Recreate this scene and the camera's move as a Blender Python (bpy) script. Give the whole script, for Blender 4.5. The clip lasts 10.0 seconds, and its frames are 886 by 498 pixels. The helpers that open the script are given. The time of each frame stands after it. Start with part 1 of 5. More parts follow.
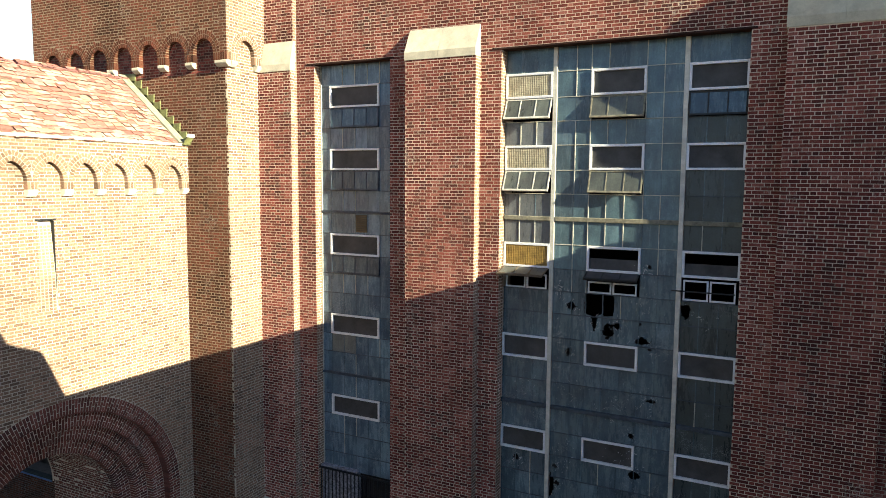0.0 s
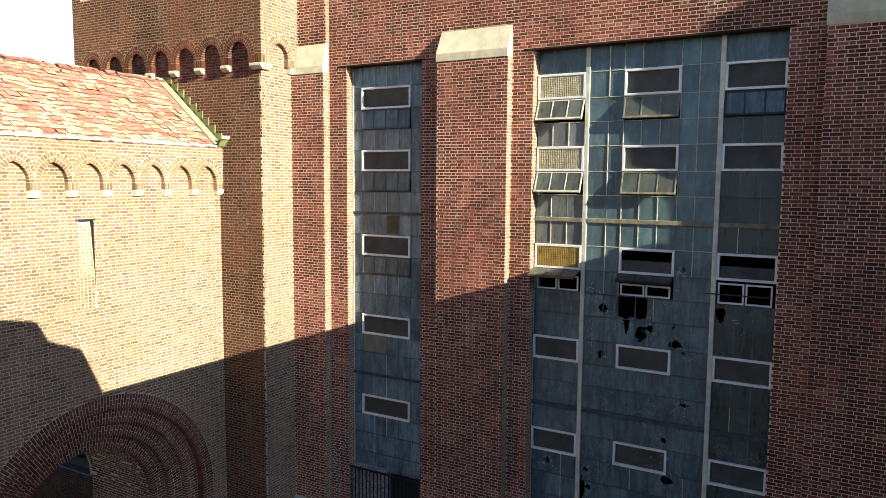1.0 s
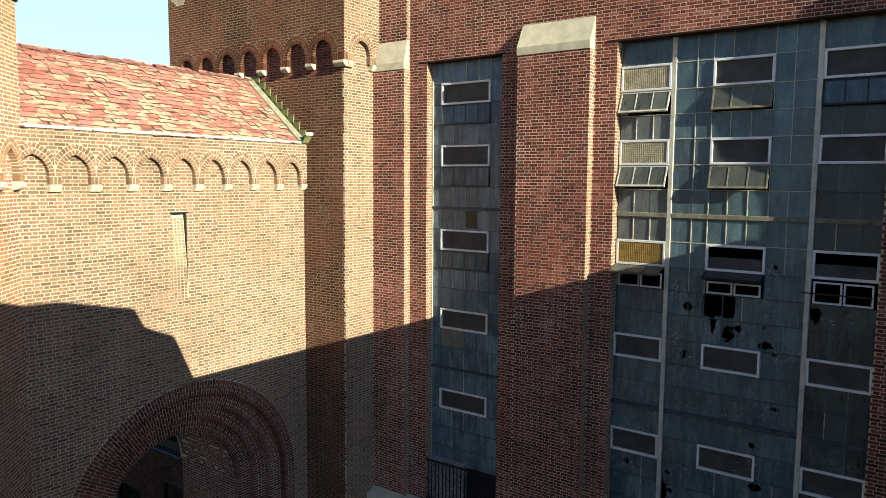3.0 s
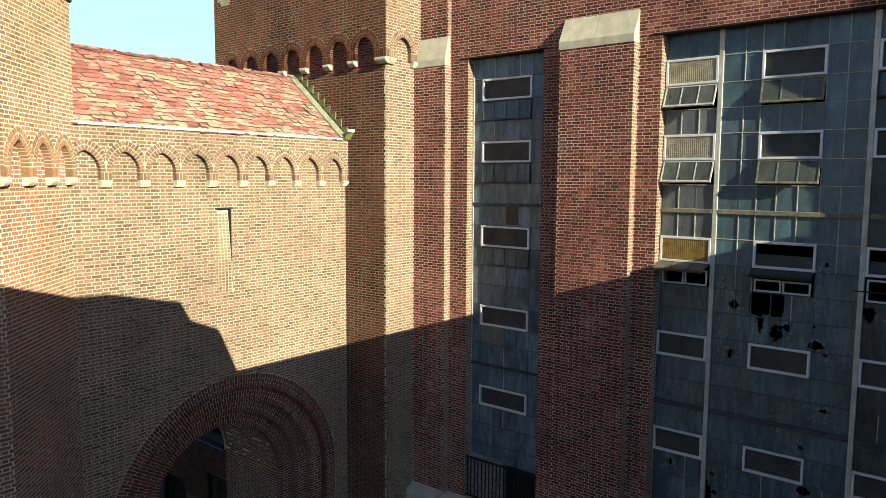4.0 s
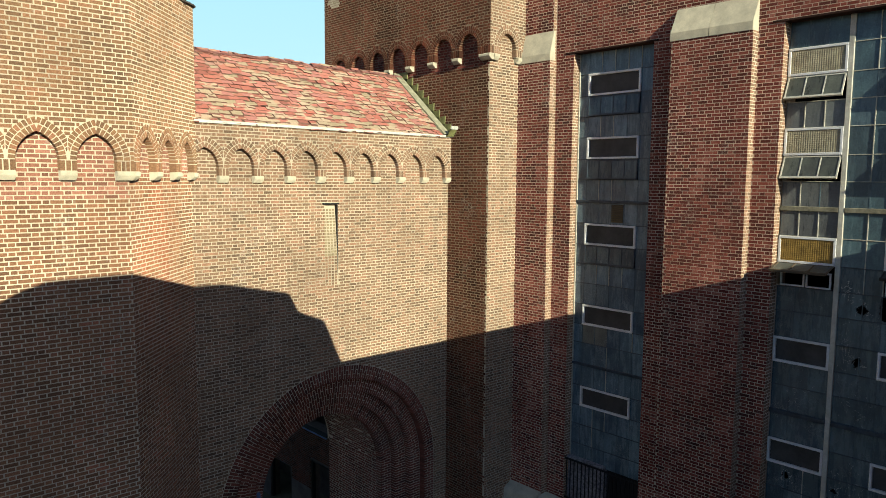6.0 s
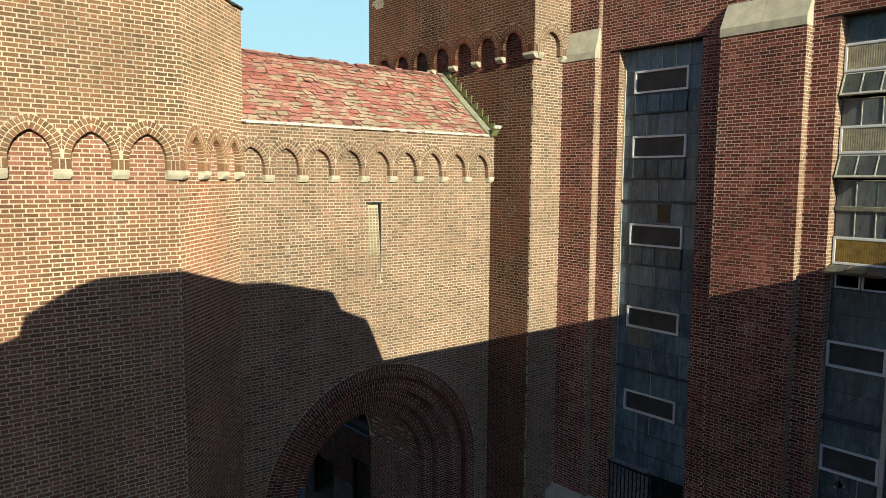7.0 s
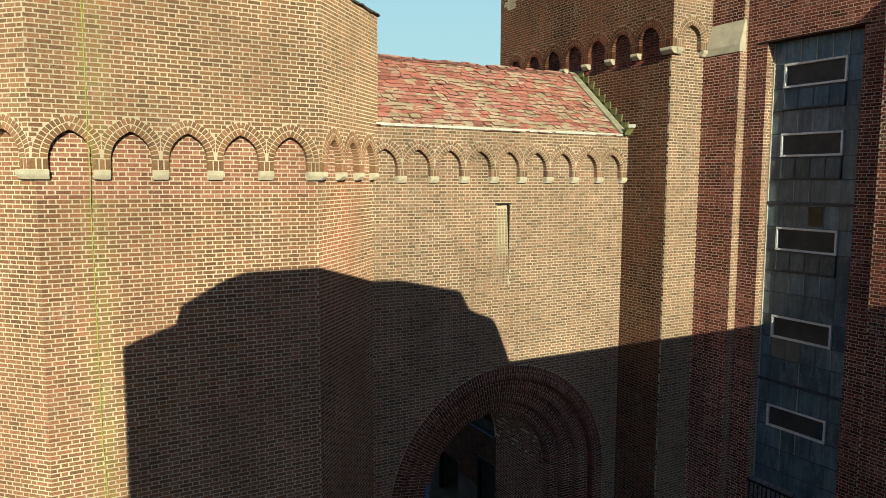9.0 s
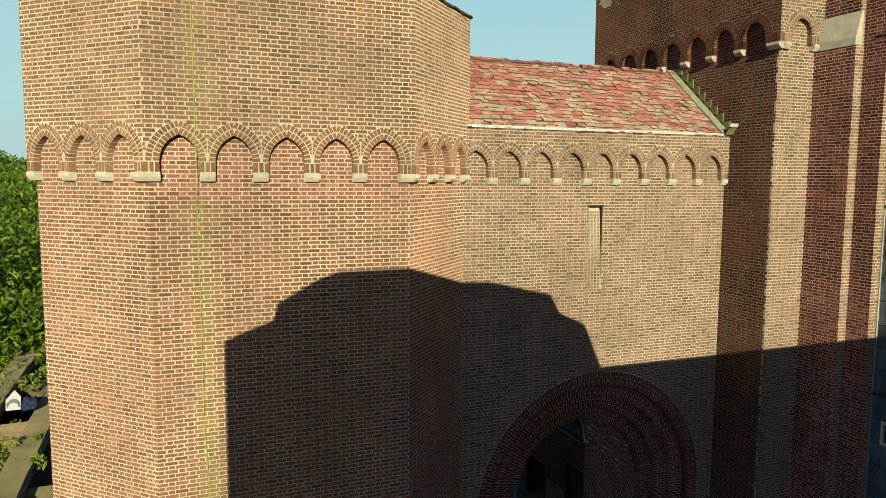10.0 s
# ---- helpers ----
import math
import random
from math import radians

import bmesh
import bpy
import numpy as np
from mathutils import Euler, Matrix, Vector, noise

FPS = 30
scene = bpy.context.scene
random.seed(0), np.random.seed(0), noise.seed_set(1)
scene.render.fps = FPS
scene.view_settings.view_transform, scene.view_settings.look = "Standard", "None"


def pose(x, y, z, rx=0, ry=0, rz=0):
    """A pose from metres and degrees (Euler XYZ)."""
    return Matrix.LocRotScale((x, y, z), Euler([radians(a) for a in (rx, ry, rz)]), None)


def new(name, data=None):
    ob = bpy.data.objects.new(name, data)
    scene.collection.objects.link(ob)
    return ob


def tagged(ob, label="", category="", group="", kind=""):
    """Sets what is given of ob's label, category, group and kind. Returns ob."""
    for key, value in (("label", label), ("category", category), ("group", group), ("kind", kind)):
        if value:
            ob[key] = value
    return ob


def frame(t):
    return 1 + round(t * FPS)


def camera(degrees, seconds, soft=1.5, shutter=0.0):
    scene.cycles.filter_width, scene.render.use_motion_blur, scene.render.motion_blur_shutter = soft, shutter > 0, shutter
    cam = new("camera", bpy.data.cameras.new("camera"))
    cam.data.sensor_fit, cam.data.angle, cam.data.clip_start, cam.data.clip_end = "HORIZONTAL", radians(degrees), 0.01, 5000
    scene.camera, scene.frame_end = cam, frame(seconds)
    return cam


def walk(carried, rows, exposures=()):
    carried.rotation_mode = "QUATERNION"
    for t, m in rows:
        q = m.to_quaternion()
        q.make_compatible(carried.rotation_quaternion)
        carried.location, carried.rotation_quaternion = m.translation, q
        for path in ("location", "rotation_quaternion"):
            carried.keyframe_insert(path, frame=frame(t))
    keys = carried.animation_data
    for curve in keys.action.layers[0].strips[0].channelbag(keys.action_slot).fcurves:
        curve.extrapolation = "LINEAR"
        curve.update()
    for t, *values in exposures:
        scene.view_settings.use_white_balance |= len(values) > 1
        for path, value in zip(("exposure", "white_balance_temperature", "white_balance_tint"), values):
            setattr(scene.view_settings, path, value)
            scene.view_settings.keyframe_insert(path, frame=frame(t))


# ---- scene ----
EYE = 12.2  # height of the flying camera above the courtyard

cam = camera(64.7, 10.0, soft=0.8)
PATH = [
    (0.0, 0.000, 0.000, 0.000, 26.90, -5.63, -0.42),
    (0.5, -0.012, -0.010, -0.001, 28.16, -5.55, -0.43),
    (1.0, -0.024, -0.019, -0.005, 29.33, -5.54, -0.44),
    (1.5, -0.036, -0.026, -0.017, 30.67, -5.54, -0.45),
    (2.0, -0.048, -0.032, -0.038, 32.41, -5.54, -0.44),
    (2.5, -0.062, -0.036, -0.069, 34.12, -5.59, -0.43),
    (4.0, -0.104, -0.048, -0.182, 38.80, -5.72, -0.36),
    (4.5, -0.120, -0.048, -0.212, 41.00, -5.73, -0.38),
    (5.0, -0.137, -0.045, -0.233, 43.04, -5.73, -0.40),
    (5.5, -0.151, -0.041, -0.248, 45.01, -5.76, -0.41),
    (7.0, -0.187, -0.030, -0.277, 50.46, -5.80, -0.43),
    (7.5, -0.194, -0.031, -0.288, 51.85, -5.79, -0.38),
    (8.0, -0.198, -0.031, -0.297, 54.15, -5.79, -0.35),
    (8.5, -0.202, -0.032, -0.300, 57.42, -5.77, -0.33),
    (9.0, -0.210, -0.029, -0.292, 60.95, -5.75, -0.31),
    (9.5, -0.221, -0.027, -0.279, 64.58, -5.76, -0.36),
    (10.0, -0.232, -0.025, -0.261, 68.31, -5.77, -0.35),
]
walk(cam, [(t, pose(x, y, EYE + z, 0, 0, yaw) @ pose(0, 0, 0, pitch) @ pose(0, 0, 0, 0, roll) @ pose(0, 0, 0, 90))
           for t, x, y, z, yaw, pitch, roll in PATH],
     exposures=[(0.0, 1.65, 6500, 12), (1.0, 1.42, 6500, 12), (2.0, 1.16, 6400, 11), (2.5, 1.01, 6350, 11), (4.0, 0.78, 6300, 10), (5.0, 0.60, 6300, 10), (7.0, 0.32, 6250, 10), (8.0, 0.21, 6350, 9), (9.0, 0.12, 6550, 8), (10.0, 0.0, 6750, 7)])

# ---- world and sun: low warm sun from the right, past the unseen shadow panels ----
SUN_TURN, SUN_RISE = radians(-11.3), radians(17.81)
to_sun = Vector((math.cos(SUN_RISE) * math.cos(SUN_TURN), math.cos(SUN_RISE) * math.sin(SUN_TURN), math.sin(SUN_RISE)))
world = bpy.data.worlds.new("sky")
scene.world = world
world.use_nodes = True
wn = world.node_tree
sky = wn.nodes.new("ShaderNodeTexSky")
sky.sky_type = "NISHITA"
sky.sun_disc = False
sky.sun_elevation = SUN_RISE
sky.sun_rotation = math.pi / 2 - SUN_TURN
sky.air_density, sky.dust_density, sky.ozone_density = 1.0, 0.35, 4.4
haze = wn.nodes.new("ShaderNodeMix")  # a faint warm evening tint over the whole sky
haze.data_type, haze.blend_type = "RGBA", "MULTIPLY"
haze.inputs[0].default_value = 1.0
haze.inputs[7].default_value = (1.13, 0.98, 0.91, 1)
wn.links.new(sky.outputs[0], haze.inputs[6])
wn.links.new(haze.outputs[2], wn.nodes["Background"].inputs[0])
wn.nodes["Background"].inputs[1].default_value = 0.082
sun_data = bpy.data.lights.new("sun", "SUN")
sun_data.energy = 5.0
sun_data.angle = radians(0.22)
sun_data.color = (1.0, 0.945, 0.70)
sun = new("sun", sun_data)
sun.matrix_world = Matrix.Translation((20, -8, 30)) @ to_sun.to_track_quat("Z", "Y").to_matrix().to_4x4()


# ---- materials ----
def material(name, roughness=0.8, specular=0.3):
    m = bpy.data.materials.new(name)
    m.use_nodes = True
    bsdf = m.node_tree.nodes["Principled BSDF"]
    bsdf.inputs["Roughness"].default_value = roughness
    bsdf.inputs["Specular IOR Level"].default_value = specular
    bsdf.inputs["Diffuse Roughness"].default_value = 1.0 if roughness > 0.7 else 0.0
    return m, m.node_tree, bsdf


def node(tree, kind, **settings):
    n = tree.nodes.new(kind)
    for k, v in settings.items():
        n.inputs[k].default_value = v
    return n


def ramp(tree, source, stops, constant=False):
    r = tree.nodes.new("ShaderNodeValToRGB")
    r.color_ramp.interpolation = "CONSTANT" if constant else "LINEAR"
    while len(r.color_ramp.elements) < len(stops):
        r.color_ramp.elements.new(0.5)
    for e, (at, c) in zip(r.color_ramp.elements, stops):
        e.position, e.color = at, (*c, 1)
    tree.links.new(source, r.inputs[0])
    return r.outputs[0]


def blend(tree, a, b, factor, mode="MIX"):
    n = tree.nodes.new("ShaderNodeMix")
    n.data_type, n.blend_type = "RGBA", mode
    for s, v in ((0, factor), (6, a), (7, b)):
        if isinstance(v, bpy.types.NodeSocket):
            tree.links.new(v, n.inputs[s])
        else:
            n.inputs[s].default_value = v if s == 0 else (*v, 1)
    return n.outputs[2]


def place(tree, scale=(1, 1, 1)):
    g = tree.nodes.new("ShaderNodeNewGeometry")
    m = tree.nodes.new("ShaderNodeMapping")
    m.inputs["Scale"].default_value = scale
    tree.links.new(g.outputs["Position"], m.inputs["Vector"])
    return m.outputs[0]


def noisy(tree, scale, detail=4.0, rough=0.6, stretch=(1, 1, 1)):
    n = node(tree, "ShaderNodeTexNoise", Scale=scale, Detail=detail, Roughness=rough)
    tree.links.new(place(tree, stretch), n.inputs["Vector"])
    return n.outputs["Fac"]


def relief(tree, bsdf, height, distance, strength=0.6):
    b = node(tree, "ShaderNodeBump", Strength=strength, Distance=distance)
    tree.links.new(height, b.inputs["Height"])
    tree.links.new(b.outputs[0], bsdf.inputs["Normal"])


def piece_random(tree):
    """A number for each piece, alike for loose pieces and for the islands of a joined mesh."""
    o, g = tree.nodes.new("ShaderNodeObjectInfo"), tree.nodes.new("ShaderNodeNewGeometry")
    a, f = tree.nodes.new("ShaderNodeMath"), tree.nodes.new("ShaderNodeMath")
    a.operation, f.operation = "ADD", "FRACT"
    tree.links.new(o.outputs["Random"], a.inputs[0])
    tree.links.new(g.outputs["Random Per Island"], a.inputs[1])
    tree.links.new(a.outputs[0], f.inputs[0])
    return f.outputs[0]


def algae(t, col, strength):
    """A green streak that the wet rope has left down the tower's face."""
    n = blend(t, ramp(t, noisy(t, 9, 5, 0.7, (1, 1, 0.35)), [(0.42, (0, 0, 0)), (0.6, (1, 1, 1))]), (1, 1, 1), 0.2)
    g = t.nodes.new("ShaderNodeNewGeometry")
    sep = t.nodes.new("ShaderNodeSeparateXYZ")
    t.links.new(g.outputs["Position"], sep.inputs[0])
    masks = []
    for socket, middle, reach in ((1, 0.52, 0.34), (0, -11.68, 0.3)):
        a, m = t.nodes.new("ShaderNodeMath"), t.nodes.new("ShaderNodeMapRange")
        a.operation = "SUBTRACT"
        a.inputs[1].default_value = middle
        d = t.nodes.new("ShaderNodeMath")
        d.operation = "ABSOLUTE"
        t.links.new(sep.outputs[socket], a.inputs[0])
        t.links.new(a.outputs[0], d.inputs[0])
        t.links.new(d.outputs[0], m.inputs[0])
        m.inputs[1].default_value, m.inputs[2].default_value, m.inputs[3].default_value, m.inputs[4].default_value = 0.0, reach, 1.0, 0.0
        masks.append(m.outputs[0])
    both = t.nodes.new("ShaderNodeMath")
    both.operation = "MULTIPLY"
    t.links.new(masks[0], both.inputs[0])
    t.links.new(masks[1], both.inputs[1])
    part_of = blend(t, (0, 0, 0), n, both.outputs[0])
    return blend(t, col, (0.34, 0.36, 0.09), blend(t, (0, 0, 0), part_of, strength))


def rust(t, col, strength):
    """An orange wash down the tower's cut corner, under its arcade."""
    g, sep = t.nodes.new("ShaderNodeNewGeometry"), t.nodes.new("ShaderNodeSeparateXYZ")
    t.links.new(g.outputs["Position"], sep.inputs[0])
    mask = ramp(t, noisy(t, 2.2, 5, 0.65, (1, 1, 0.3)), [(0.36, (0, 0, 0)), (0.6, (1, 1, 1))])
    for socket, middle, reach in ((1, 4.55, 0.75), (2, EYE - 1.5, 2.4)):
        a, d, m = t.nodes.new("ShaderNodeMath"), t.nodes.new("ShaderNodeMath"), t.nodes.new("ShaderNodeMapRange")
        a.operation, d.operation = "SUBTRACT", "ABSOLUTE"
        a.inputs[1].default_value = middle
        t.links.new(sep.outputs[socket], a.inputs[0])
        t.links.new(a.outputs[0], d.inputs[0])
        t.links.new(d.outputs[0], m.inputs[0])
        for i, v in ((1, 0.0), (2, reach), (3, 1.6), (4, 0.0)):
            m.inputs[i].default_value = v
        mask = blend(t, (0, 0, 0), mask, m.outputs[0])
    return blend(t, col, (0.36, 0.125, 0.065), blend(t, (0, 0, 0), mask, strength))


def brick_material(name, stops, stain, stain_amount, streak=False, clump=1.1, upright=0.45, bloom=0.35, single=0.62):
    """Brick whose tone wanders from piece to piece (single) and gathers in clumps and streaks; bloom: how white salt patches show."""
    m, t, b = material(name, 0.9, 0.04)
    drift = blend(t, (0.5, 0.5, 0.5), noisy(t, 1.1, 4, 0.6, (1, 1, upright)), clump)
    pick = t.nodes.new("ShaderNodeMath")
    pick.operation = "MULTIPLY_ADD"
    t.links.new(piece_random(t), pick.inputs[0])
    pick.inputs[1].default_value = single
    shift = t.nodes.new("ShaderNodeMapRange")
    shift.clamp = False
    for i, v in ((1, 0.3), (2, 0.7), (3, -0.12), (4, 1.12 - single)):
        shift.inputs[i].default_value = v
    t.links.new(drift, shift.inputs[0])
    t.links.new(shift.outputs[0], pick.inputs[2])
    col = ramp(t, pick.outputs[0], stops)
    fine, grit = noisy(t, 38, 5, 0.72), noisy(t, 140, 3, 0.6)
    col = blend(t, col, ramp(t, fine, [(0.3, (0.55, 0.51, 0.50)), (0.7, (1.38, 1.34, 1.30))]), 0.85, "MULTIPLY")
    big = noisy(t, 0.55, 5, 0.65)
    col = blend(t, col, ramp(t, big, [(0.35, stain), (0.62, (1.1, 1.06, 1.0))]), stain_amount, "MULTIPLY")
    salt = blend(t, ramp(t, noisy(t, 22, 6, 0.78), [(0.52, (0, 0, 0)), (0.62, (1, 1, 1))]), ramp(t, noisy(t, 1.6, 4, 0.65, (1, 1, 0.7)), [(0.57, (0, 0, 0)), (0.68, (1, 1, 1))]), 1.0, "MULTIPLY")
    col = blend(t, col, (0.46, 0.40, 0.35), blend(t, (0, 0, 0), salt, bloom))
    if streak:
        col = rust(t, algae(t, col, 0.5), 0.6)
    t.links.new(col, b.inputs["Base Color"])
    relief(t, b, grit, 0.004)
    return m


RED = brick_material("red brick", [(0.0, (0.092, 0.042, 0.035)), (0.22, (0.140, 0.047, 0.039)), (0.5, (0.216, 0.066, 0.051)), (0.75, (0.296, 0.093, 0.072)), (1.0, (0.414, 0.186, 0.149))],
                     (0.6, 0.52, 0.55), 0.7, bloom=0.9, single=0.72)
BROWN = brick_material("brown brick", [(0.0, (0.178, 0.116, 0.076)), (0.3, (0.247, 0.154, 0.096)), (0.6, (0.298, 0.182, 0.108)), (0.85, (0.341, 0.192, 0.116)), (1.0, (0.404, 0.206, 0.131))],
                       (0.85, 0.82, 0.75), 0.7, True, clump=0.7, bloom=0.6, single=0.75)
MIXED = brick_material("mixed brown and red brick", [(0.0, (0.176, 0.103, 0.066)), (0.3, (0.243, 0.137, 0.084)), (0.6, (0.295, 0.162, 0.097)), (0.85, (0.352, 0.176, 0.108)), (1.0, (0.434, 0.197, 0.127))],
                       (0.85, 0.8, 0.75), 0.7, True, clump=0.8, bloom=0.75, single=0.75)
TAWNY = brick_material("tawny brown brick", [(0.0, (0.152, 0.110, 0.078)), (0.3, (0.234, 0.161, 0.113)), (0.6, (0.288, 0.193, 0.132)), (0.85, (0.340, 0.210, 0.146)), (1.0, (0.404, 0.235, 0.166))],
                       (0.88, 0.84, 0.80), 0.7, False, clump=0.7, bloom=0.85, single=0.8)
DUSKY = brick_material("dusky brown brick", [(0.0, (0.061, 0.029, 0.021)), (0.3, (0.108, 0.048, 0.031)), (0.6, (0.152, 0.064, 0.040)), (0.85, (0.196, 0.068, 0.045)), (1.0, (0.249, 0.086, 0.061))],
                       (0.65, 0.6, 0.58), 0.8, bloom=0.95)
MAROON = brick_material("maroon gateway brick with white bloom", [(0.0, (0.083, 0.044, 0.039)), (0.25, (0.138, 0.062, 0.049)), (0.5, (0.194, 0.081, 0.062)), (0.75, (0.243, 0.096, 0.074)), (1.0, (0.299, 0.127, 0.101))],
                        (0.7, 0.64, 0.6), 0.7, bloom=1.0)
ROSY = brick_material("rosy brick with white bloom", [(0.0, (0.205, 0.106, 0.076)), (0.4, (0.308, 0.151, 0.108)), (0.8, (0.400, 0.194, 0.140)), (1.0, (0.464, 0.254, 0.194))],
                      (0.88, 0.84, 0.8), 0.6, bloom=1.0, single=0.8)
PALE_BRICK = brick_material("whitened brick", [(0.0, (0.40, 0.36, 0.28)), (0.4, (0.50, 0.46, 0.37)), (1.0, (0.60, 0.56, 0.46))], (0.7, 0.68, 0.62), 0.5)
SLIT_BRICK = brick_material("pale greenish stacked brick", [(0.0, (0.24, 0.20, 0.13)), (0.4, (0.31, 0.265, 0.175)), (1.0, (0.40, 0.34, 0.235))], (0.75, 0.72, 0.62), 0.5)


def mortar_material(name, light, dark):
    m, t, b = material(name, 0.95, 0.1)
    fine, big = noisy(t, 45, 5, 0.7), noisy(t, 0.7, 5, 0.6)
    col = blend(t, ramp(t, fine, [(0.3, dark), (0.65, light)]), ramp(t, big, [(0.35, (0.6, 0.58, 0.55)), (0.65, (1.05, 1.03, 1.0))]), 0.8, "MULTIPLY")
    t.links.new(col, b.inputs["Base Color"])
    relief(t, b, fine, 0.008)
    return m


MORTAR = mortar_material("cream mortar", (0.68, 0.60, 0.465), (0.51, 0.445, 0.34))
TOWER_MORTAR = mortar_material("bright cream mortar", (0.76, 0.68, 0.525), (0.60, 0.53, 0.405))
MORTAR_DIM = mortar_material("dim brown mortar", (0.37, 0.30, 0.215), (0.26, 0.205, 0.15))
MORTAR_GREY = mortar_material("greyed mortar", (0.82, 0.68, 0.54), (0.60, 0.485, 0.385))


def plain_material(name, colour, roughness=0.8, specular=0.3, vary=0.35, scale=3.0, fine=40.0, metallic=0.0, bump=0.004, stretch=(1, 1, 1)):
    m, t, b = material(name, roughness, specular)
    lo = tuple(c * (1 - vary) for c in colour)
    hi = tuple(min(1.0, c * (1 + vary * 0.6)) for c in colour)
    f = noisy(t, fine, 5, 0.7, stretch)
    col = blend(t, ramp(t, noisy(t, scale, 5, 0.65, stretch), [(0.3, lo), (0.7, hi)]), ramp(t, f, [(0.3, (0.8, 0.8, 0.8)), (0.7, (1.1, 1.1, 1.1))]), 0.7, "MULTIPLY")
    t.links.new(col, b.inputs["Base Color"])
    b.inputs["Metallic"].default_value = metallic
    if bump:
        relief(t, b, f, bump)
    return m


STONE = plain_material("limestone", (0.60, 0.55, 0.42), 0.85, 0.2, 0.22, 4.0, 60)
CONCRETE = plain_material("weathered concrete", (0.19, 0.165, 0.085), 0.9, 0.2, 0.4, 0.8, 30)
WHITE_PAINT = plain_material("chalky white paint", (0.80, 0.80, 0.79), 0.55, 0.4, 0.12, 6.0, 50, bump=0.001)
CREAM_PAINT = plain_material("yellowed cream paint", (0.60, 0.58, 0.49), 0.65, 0.3, 0.3, 5.0, 60, bump=0.002)
OCHRE_SCREEN = plain_material("rusty ochre screen", (0.28, 0.175, 0.045), 0.6, 0.3, 0.45, 8.0, 90, bump=0.002)
# Guard screens: sunlit and shaded tones put into separate colours.
SCREEN = plain_material("woven sunlit brown screen", (0.38, 0.335, 0.225), 0.6, 0.3, 0.4, 8.0, 90, bump=0.002)
DARK_SCREEN = plain_material("shaded dark screen", (0.076, 0.074, 0.071), 0.6, 0.2, 0.4, 3.0, 60, bump=0.001)
COPPER = plain_material("verdigris copper", (0.21, 0.22, 0.085), 0.6, 0.4, 0.5, 9.0, 50)
EAVE = plain_material("pale green eave metal", (0.62, 0.64, 0.56), 0.5, 0.4, 0.3, 5.0, 40)
BLACK_METAL = plain_material("black painted iron", (0.012, 0.012, 0.013), 0.5, 0.4, 0.3, 10, 60, bump=0.001)
COPING = plain_material("dark tarred coping", (0.03, 0.03, 0.028), 0.7, 0.3, 0.3, 6, 40)
FLASHING = plain_material("bent grey flashing", (0.25, 0.25, 0.24), 0.45, 0.5, 0.3, 6, 40, metallic=0.6)
TERRAZZO = plain_material("speckled grey marble", (0.34, 0.335, 0.36), 0.6, 0.4, 0.85, 16, 60)
# Near-black: the darkness of unlit rooms and pits is in this colour.
VOID_BLACK = plain_material("near-black unlit void", (0.03, 0.028, 0.027), 0.95, 0.1, 0.3, 1.0, 20)
TRANSOM = plain_material("peeling olive cream paint", (0.27, 0.25, 0.18), 0.8, 0.2, 0.5, 9, 50)
OLD_WOOD = plain_material("weathered wood", (0.16, 0.12, 0.08), 0.85, 0.2, 0.4, 4, 40, stretch=(1, 1, 8))
DARK_MASONRY = plain_material("dark brown masonry", (0.17, 0.14, 0.125), 0.95, 0.1, 0.45, 1.5, 30)
ROPE = plain_material("lime green rope", (0.44, 0.50, 0.10), 0.7, 0.3, 0.25, 20, 90)
BLUE = plain_material("faded blue tarpaulin", (0.10, 0.17, 0.36), 0.5, 0.4, 0.3, 6, 50)
DARK_BLUE = plain_material("dark blue cloth", (0.018, 0.035, 0.085), 0.7, 0.3, 0.4, 6, 50)
SIGN_WHITE = plain_material("white sheet metal", (0.58, 0.58, 0.57), 0.4, 0.4, 0.08, 2, 30, bump=0)
SIGN_GREY = plain_material("grey print", (0.17, 0.18, 0.18), 0.5, 0.3, 0.1, 2, 30, bump=0)
GROUND = plain_material("dry gravelly earth", (0.17, 0.15, 0.10), 0.95, 0.1, 0.5, 0.4, 12, bump=0.03)
BARK = plain_material("grey brown bark", (0.12, 0.09, 0.065), 0.9, 0.2, 0.4, 6, 40)
ASPHALT = plain_material("cracked asphalt", (0.055, 0.053, 0.05), 0.9, 0.2, 0.3, 0.7, 30, bump=0.01)


